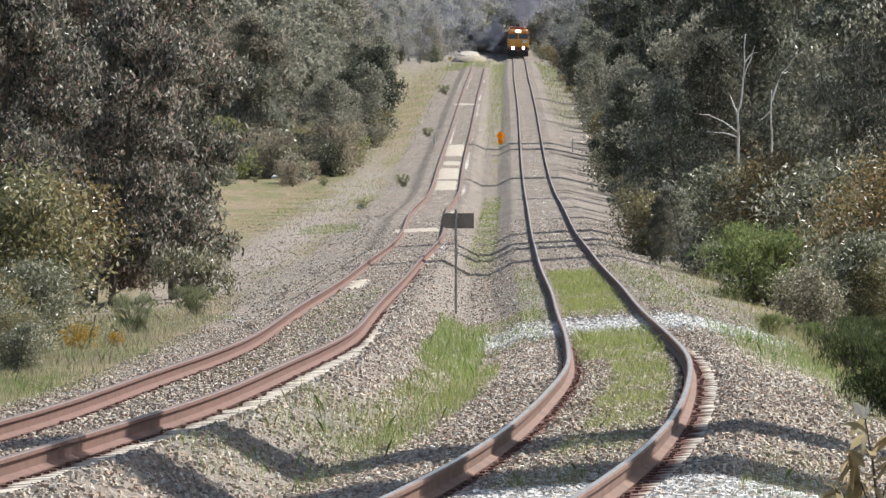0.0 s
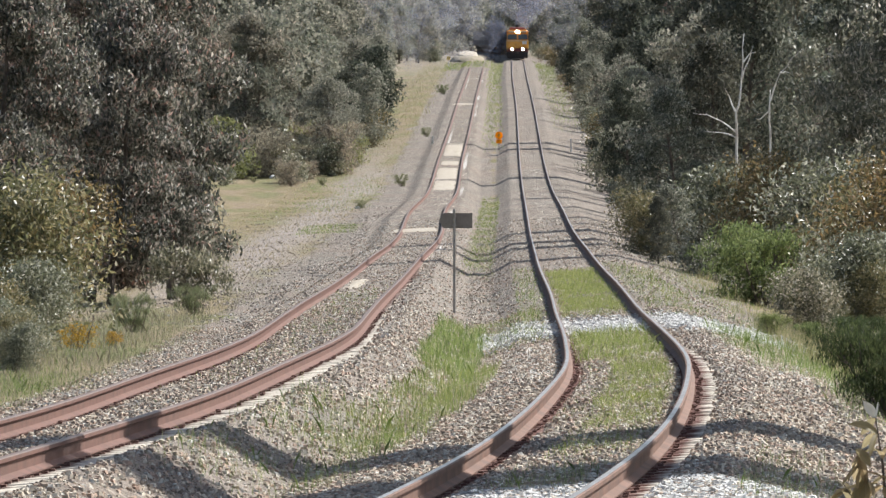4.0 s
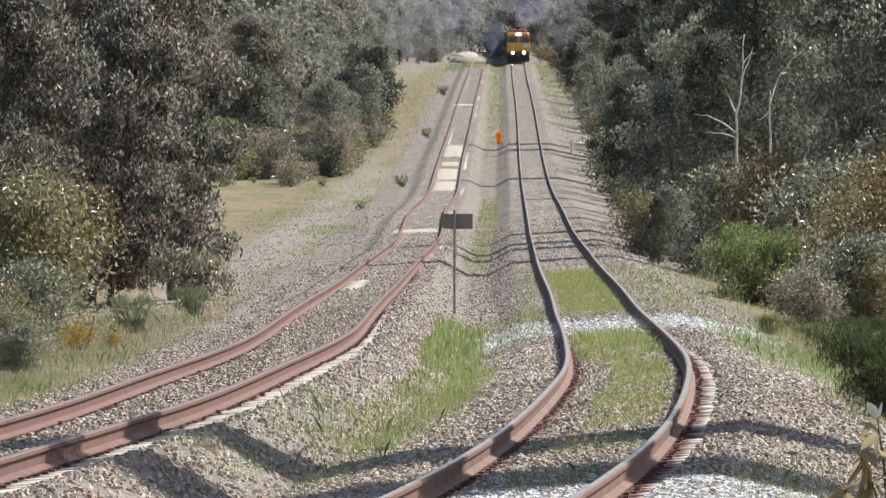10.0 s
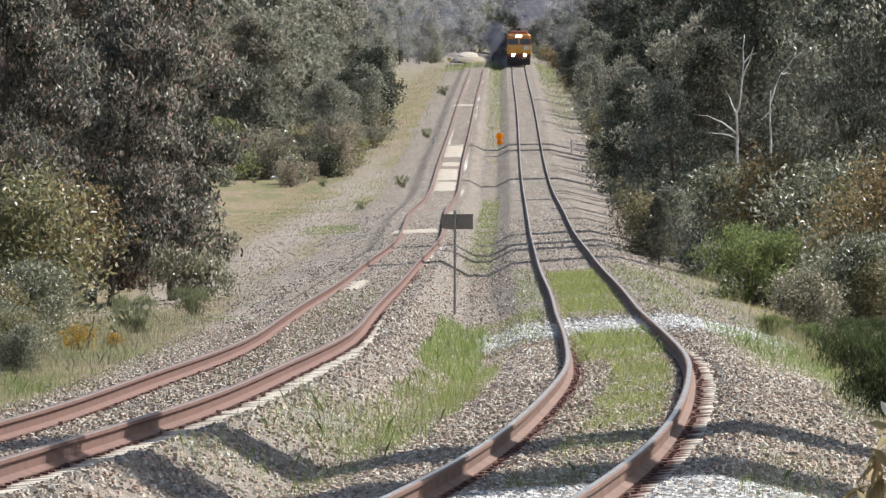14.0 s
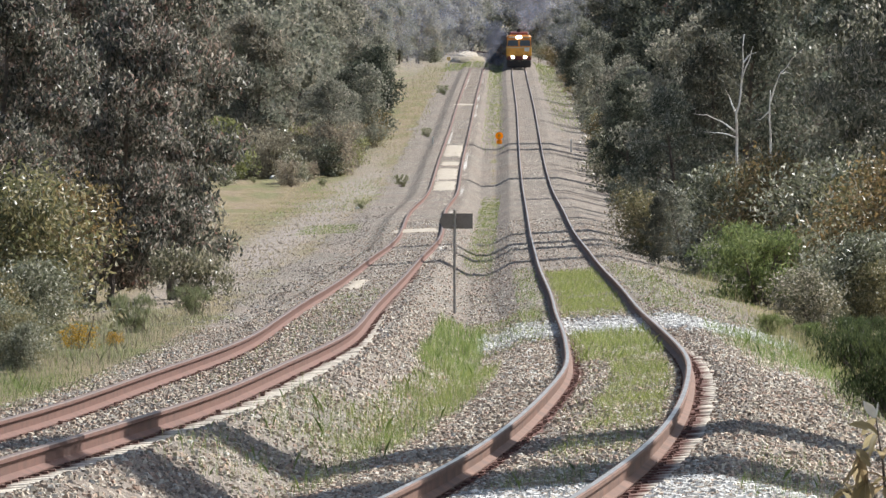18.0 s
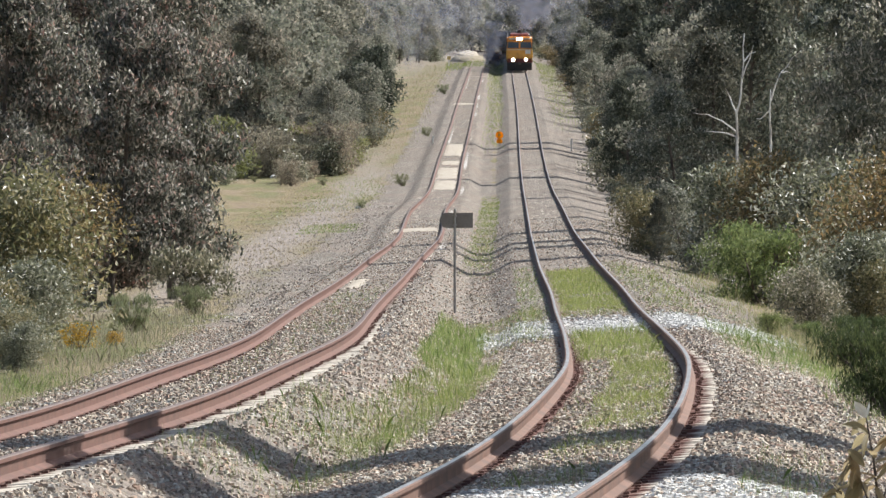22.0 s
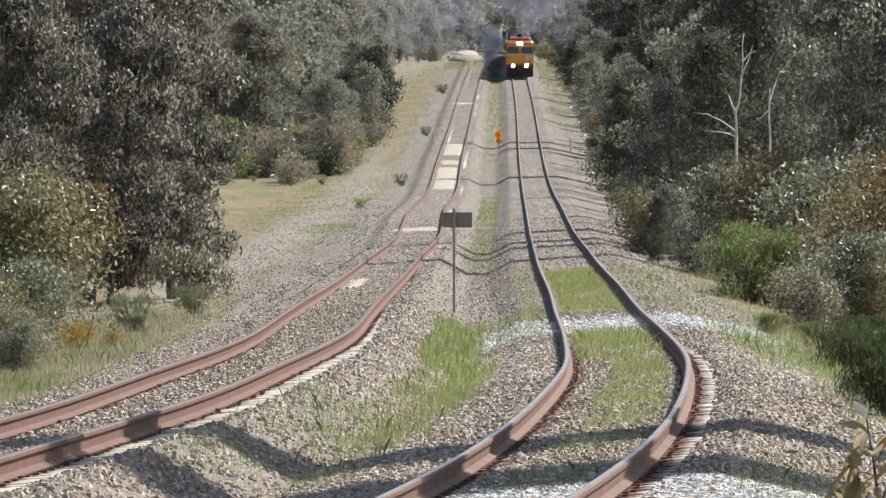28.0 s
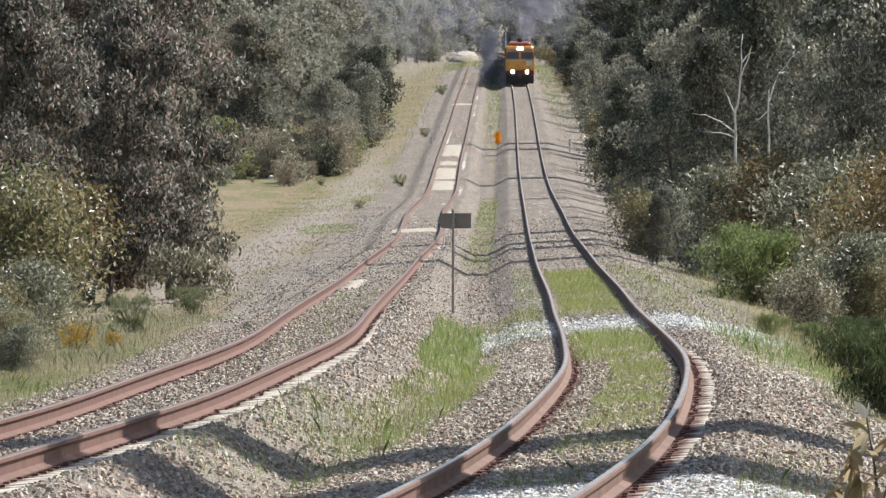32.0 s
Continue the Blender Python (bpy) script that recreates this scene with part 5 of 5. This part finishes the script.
# ---- exhaust smoke: clouds of thin dark flakes; added pale flakes for haze ----
def smoke_material(name, colour, cover):
    """Soot and haze flakes that scatter light evenly forwards and back, and let most of it by."""
    m, t, bsdf = fresh(name)
    dif, tr, clear, both, out = (t.nodes.new("ShaderNode" + s) for s in ("BsdfDiffuse", "BsdfTranslucent", "BsdfTransparent", "MixShader", "MixShader"))
    for node in (dif, tr):
        node.inputs[0].default_value = (*colour, 1)
    clear.inputs[0].default_value = (1, 1, 1, 1)
    both.inputs[0].default_value, out.inputs[0].default_value = 0.5, cover
    t.links.new(dif.outputs[0], both.inputs[1])
    t.links.new(tr.outputs[0], both.inputs[2])
    t.links.new(clear.outputs[0], out.inputs[1])
    t.links.new(both.outputs[0], out.inputs[2])
    t.links.new(out.outputs[0], t.nodes["Material Output"].inputs[0])
    return m


M_SMOKE = smoke_material("dark_diesel_smoke", (0.17, 0.18, 0.225), 0.2)
M_RISING = smoke_material("grey_diesel_smoke", (0.4, 0.405, 0.47), 0.11)
M_HAZE = smoke_material("thin_grey_smoke", (0.55, 0.55, 0.6), 0.05)


def smoke_puff(seed, radius, count, material, label):
    rng = np.random.default_rng(seed)
    c = rng.normal(size=(count, 3)) * radius * 0.4
    v, f = leaf_quads(rng, c, radius * 0.95, radius * 0.95, 0.0)
    return tagged(mesh_object("smoke_puff", v, f, material), label, "smoke", "exhaust plume", "stuff")


PUFFS = []
# Smoke beside the train; the lowest puffs also add to its ground shadow.
for k in range(6):
    PUFFS.append((smoke_puff(60 + k, 1.15 + 0.08 * k, 32, M_SMOKE, "dark diesel smoke beside the train, its low part deepening the train's shadow"), 5 + 4.5 * k, -2.75 - 0.1 * (k % 3), 0.9 + 0.68 * k))
for k in range(6):
    PUFFS.append((smoke_puff(70 + k, 1.25 + 0.3 * k, 24, M_RISING, "grey diesel exhaust smoke above the locomotive"), 13 + 9.0 * k, 0.5 + 0.45 * k, 4.9 + 0.85 * k))
for k in range(5):
    PUFFS.append((smoke_puff(80 + k, 2.8 + 0.5 * k, 24, M_HAZE, "thin grey exhaust haze over the train"), 60 + 30.0 * k, 1.4 * (-1) ** k, 7.0 + 0.9 * k))


def distance_haze():
    """Thin blue-grey flakes round the line, added to stand in for distance haze."""
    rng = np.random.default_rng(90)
    m = smoke_material("haze_flakes", (0.60, 0.61, 0.68), 0.05)
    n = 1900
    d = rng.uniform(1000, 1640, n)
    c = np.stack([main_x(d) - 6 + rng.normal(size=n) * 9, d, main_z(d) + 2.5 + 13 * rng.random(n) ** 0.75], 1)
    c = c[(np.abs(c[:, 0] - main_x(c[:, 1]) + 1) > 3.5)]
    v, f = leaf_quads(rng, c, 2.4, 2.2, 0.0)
    tagged(mesh_object("haze_flakes", v, f, m), "thin blue-grey flakes added as distance haze", "smoke", kind="stuff")


distance_haze()

# ---- a twig close to the camera ----
TWIG_X, TWIG_D, TWIG_Z = 1.305, 33.0, 9.4


def curved_leaf(rng, base, way, length, width):
    """One folded, drooping leaf of eight stations from its base along way."""
    way = Vector(way).normalized()
    side = way.cross(Vector(rng.normal(size=3))).normalized()
    verts, faces, p = [], [], Vector(base)
    n = 7
    for i in range(n + 1):
        w = width / 2 * math.sin(math.pi * min(1, 0.06 + 0.94 * i / n)) ** 0.8
        fold = side.cross(way) * w * 0.35
        verts += [tuple(p + side * w + fold), tuple(p), tuple(p - side * w + fold)]
        p = p + way * length / n
        way = (way + Vector((0, 0, -0.11))).normalized()
    for i in range(n):
        for k in (0, 1):
            q = 3 * i + k
            faces.append((q, q + 1, q + 4, q + 3))
    return verts, faces


def near_twig():
    rng = np.random.default_rng(70)
    root = empty("twig", pose(TWIG_X, TWIG_D, TWIG_Z), "leafy olive sapling twig standing near the camera", "twig")
    foot = float(ground_z(TWIG_X, TWIG_D)) - TWIG_Z - 0.05
    shoots = [[((0.02, 0, foot), 0.012), ((0.03, 0, 0.6), 0.008), ((0.02, 0, 1.0), 0.006), ((0.0, 0, 1.25), 0.004), ((-0.02, 0, 1.40), 0.002)],
              [((0.025, 0, 0.9), 0.005), ((-0.05, 0.02, 1.08), 0.003), ((-0.12, 0.03, 1.19), 0.0015)],
              [((0.02, 0, 1.0), 0.004), ((-0.03, -0.02, 1.17), 0.003), ((-0.075, -0.03, 1.29), 0.0015)],
              [((0.01, 0, 1.1), 0.004), ((0.06, 0.02, 1.25), 0.002), ((0.08, 0.02, 1.34), 0.0015)]]
    v, f = tubes(shoots, 5)
    mesh_object("stem", v, f, M_BARK, root)
    for shoot in shoots:
        for k in range(13):
            i = 1 + rng.random() * (len(shoot) - 2) if len(shoot) < 5 else 2 + rng.random() * 1.9
            j, fr = int(i), i - int(i)
            a, c = Vector(shoot[j][0]), Vector(shoot[min(j + 1, len(shoot) - 1)][0])
            v, f = curved_leaf(rng, a.lerp(c, fr), (rng.normal() * 0.8 - 0.3, rng.normal() * 0.8, rng.normal() * 0.5 - 0.25), rng.uniform(0.07, 0.12), rng.uniform(0.02, 0.034))
            mesh_object("leaf", v, f, M_TWIG, root)
    # Two tip leaves in plain white: the sun's glint is put into their colour.
    for way in ((-0.35, -0.3, 0.9), (0.15, -0.4, 0.8)):
        v, f = curved_leaf(rng, (-0.02, 0, 1.38), way, 0.065, 0.028)
        tagged(mesh_object("glint_leaf", v, f, M_WHITE, root), "leaf coloured white as a sun glint")
    return root


twig = near_twig()
FRONT_START, SPEED = 1530.0, 13.1


def motions():
    """The train comes on at a steady speed, its smoke with it; the twig sways."""
    times = [0, 4, 8, 12, 16, 20, 24, 28, 32]
    walk(loco, [(t, on_track(FRONT_START - SPEED * t, 20)) for t in times])
    for k, w in enumerate(wagons):
        walk(w, [(t, on_track(FRONT_START - SPEED * t + 21.8 + 15.0 * k, 14)) for t in times])
    for k, (puff, behind, aside, high) in enumerate(PUFFS):
        rows = []
        for t in times:
            d = FRONT_START - SPEED * t + behind + 2.0 * math.sin(t * 0.7 + k)
            x, z = float(main_x(d)) + aside + 0.3 * math.sin(t * 0.9 + 2 * k), float(main_z(d)) + high + 0.25 * math.sin(t * 1.1 + k)
            rows.append((t, pose(x, d, z, 4 * t, 3 * t, 6 * t + 40 * k)))
        walk(puff, rows)
    lean = ((0, -2.4), (1, -2.2), (2, -2.2), (3.5, -1.5), (5.5, 0.6), (6.2, 0.2), (6.8, 0.2), (7.4, -0.2), (8, 0.8), (9, -1.0), (10, -0.8), (10.6, -1.2), (11, -1.9), (11.6, -0.6),
            (12, 0.2), (13, 0.2), (14, 1.0), (15.5, -0.2), (17, -1.0), (18, -0.9), (20, -1.6), (22, -2.1), (25, -2.0), (28, -2.0), (30, -1.8), (32, -1.9))
    sway = [(t, pose(TWIG_X, TWIG_D, TWIG_Z, 0.6 * math.sin(t * 2.1), a, 9 * math.sin(t * 1.3))) for t, a in lean]
    walk(twig, sway)


motions()
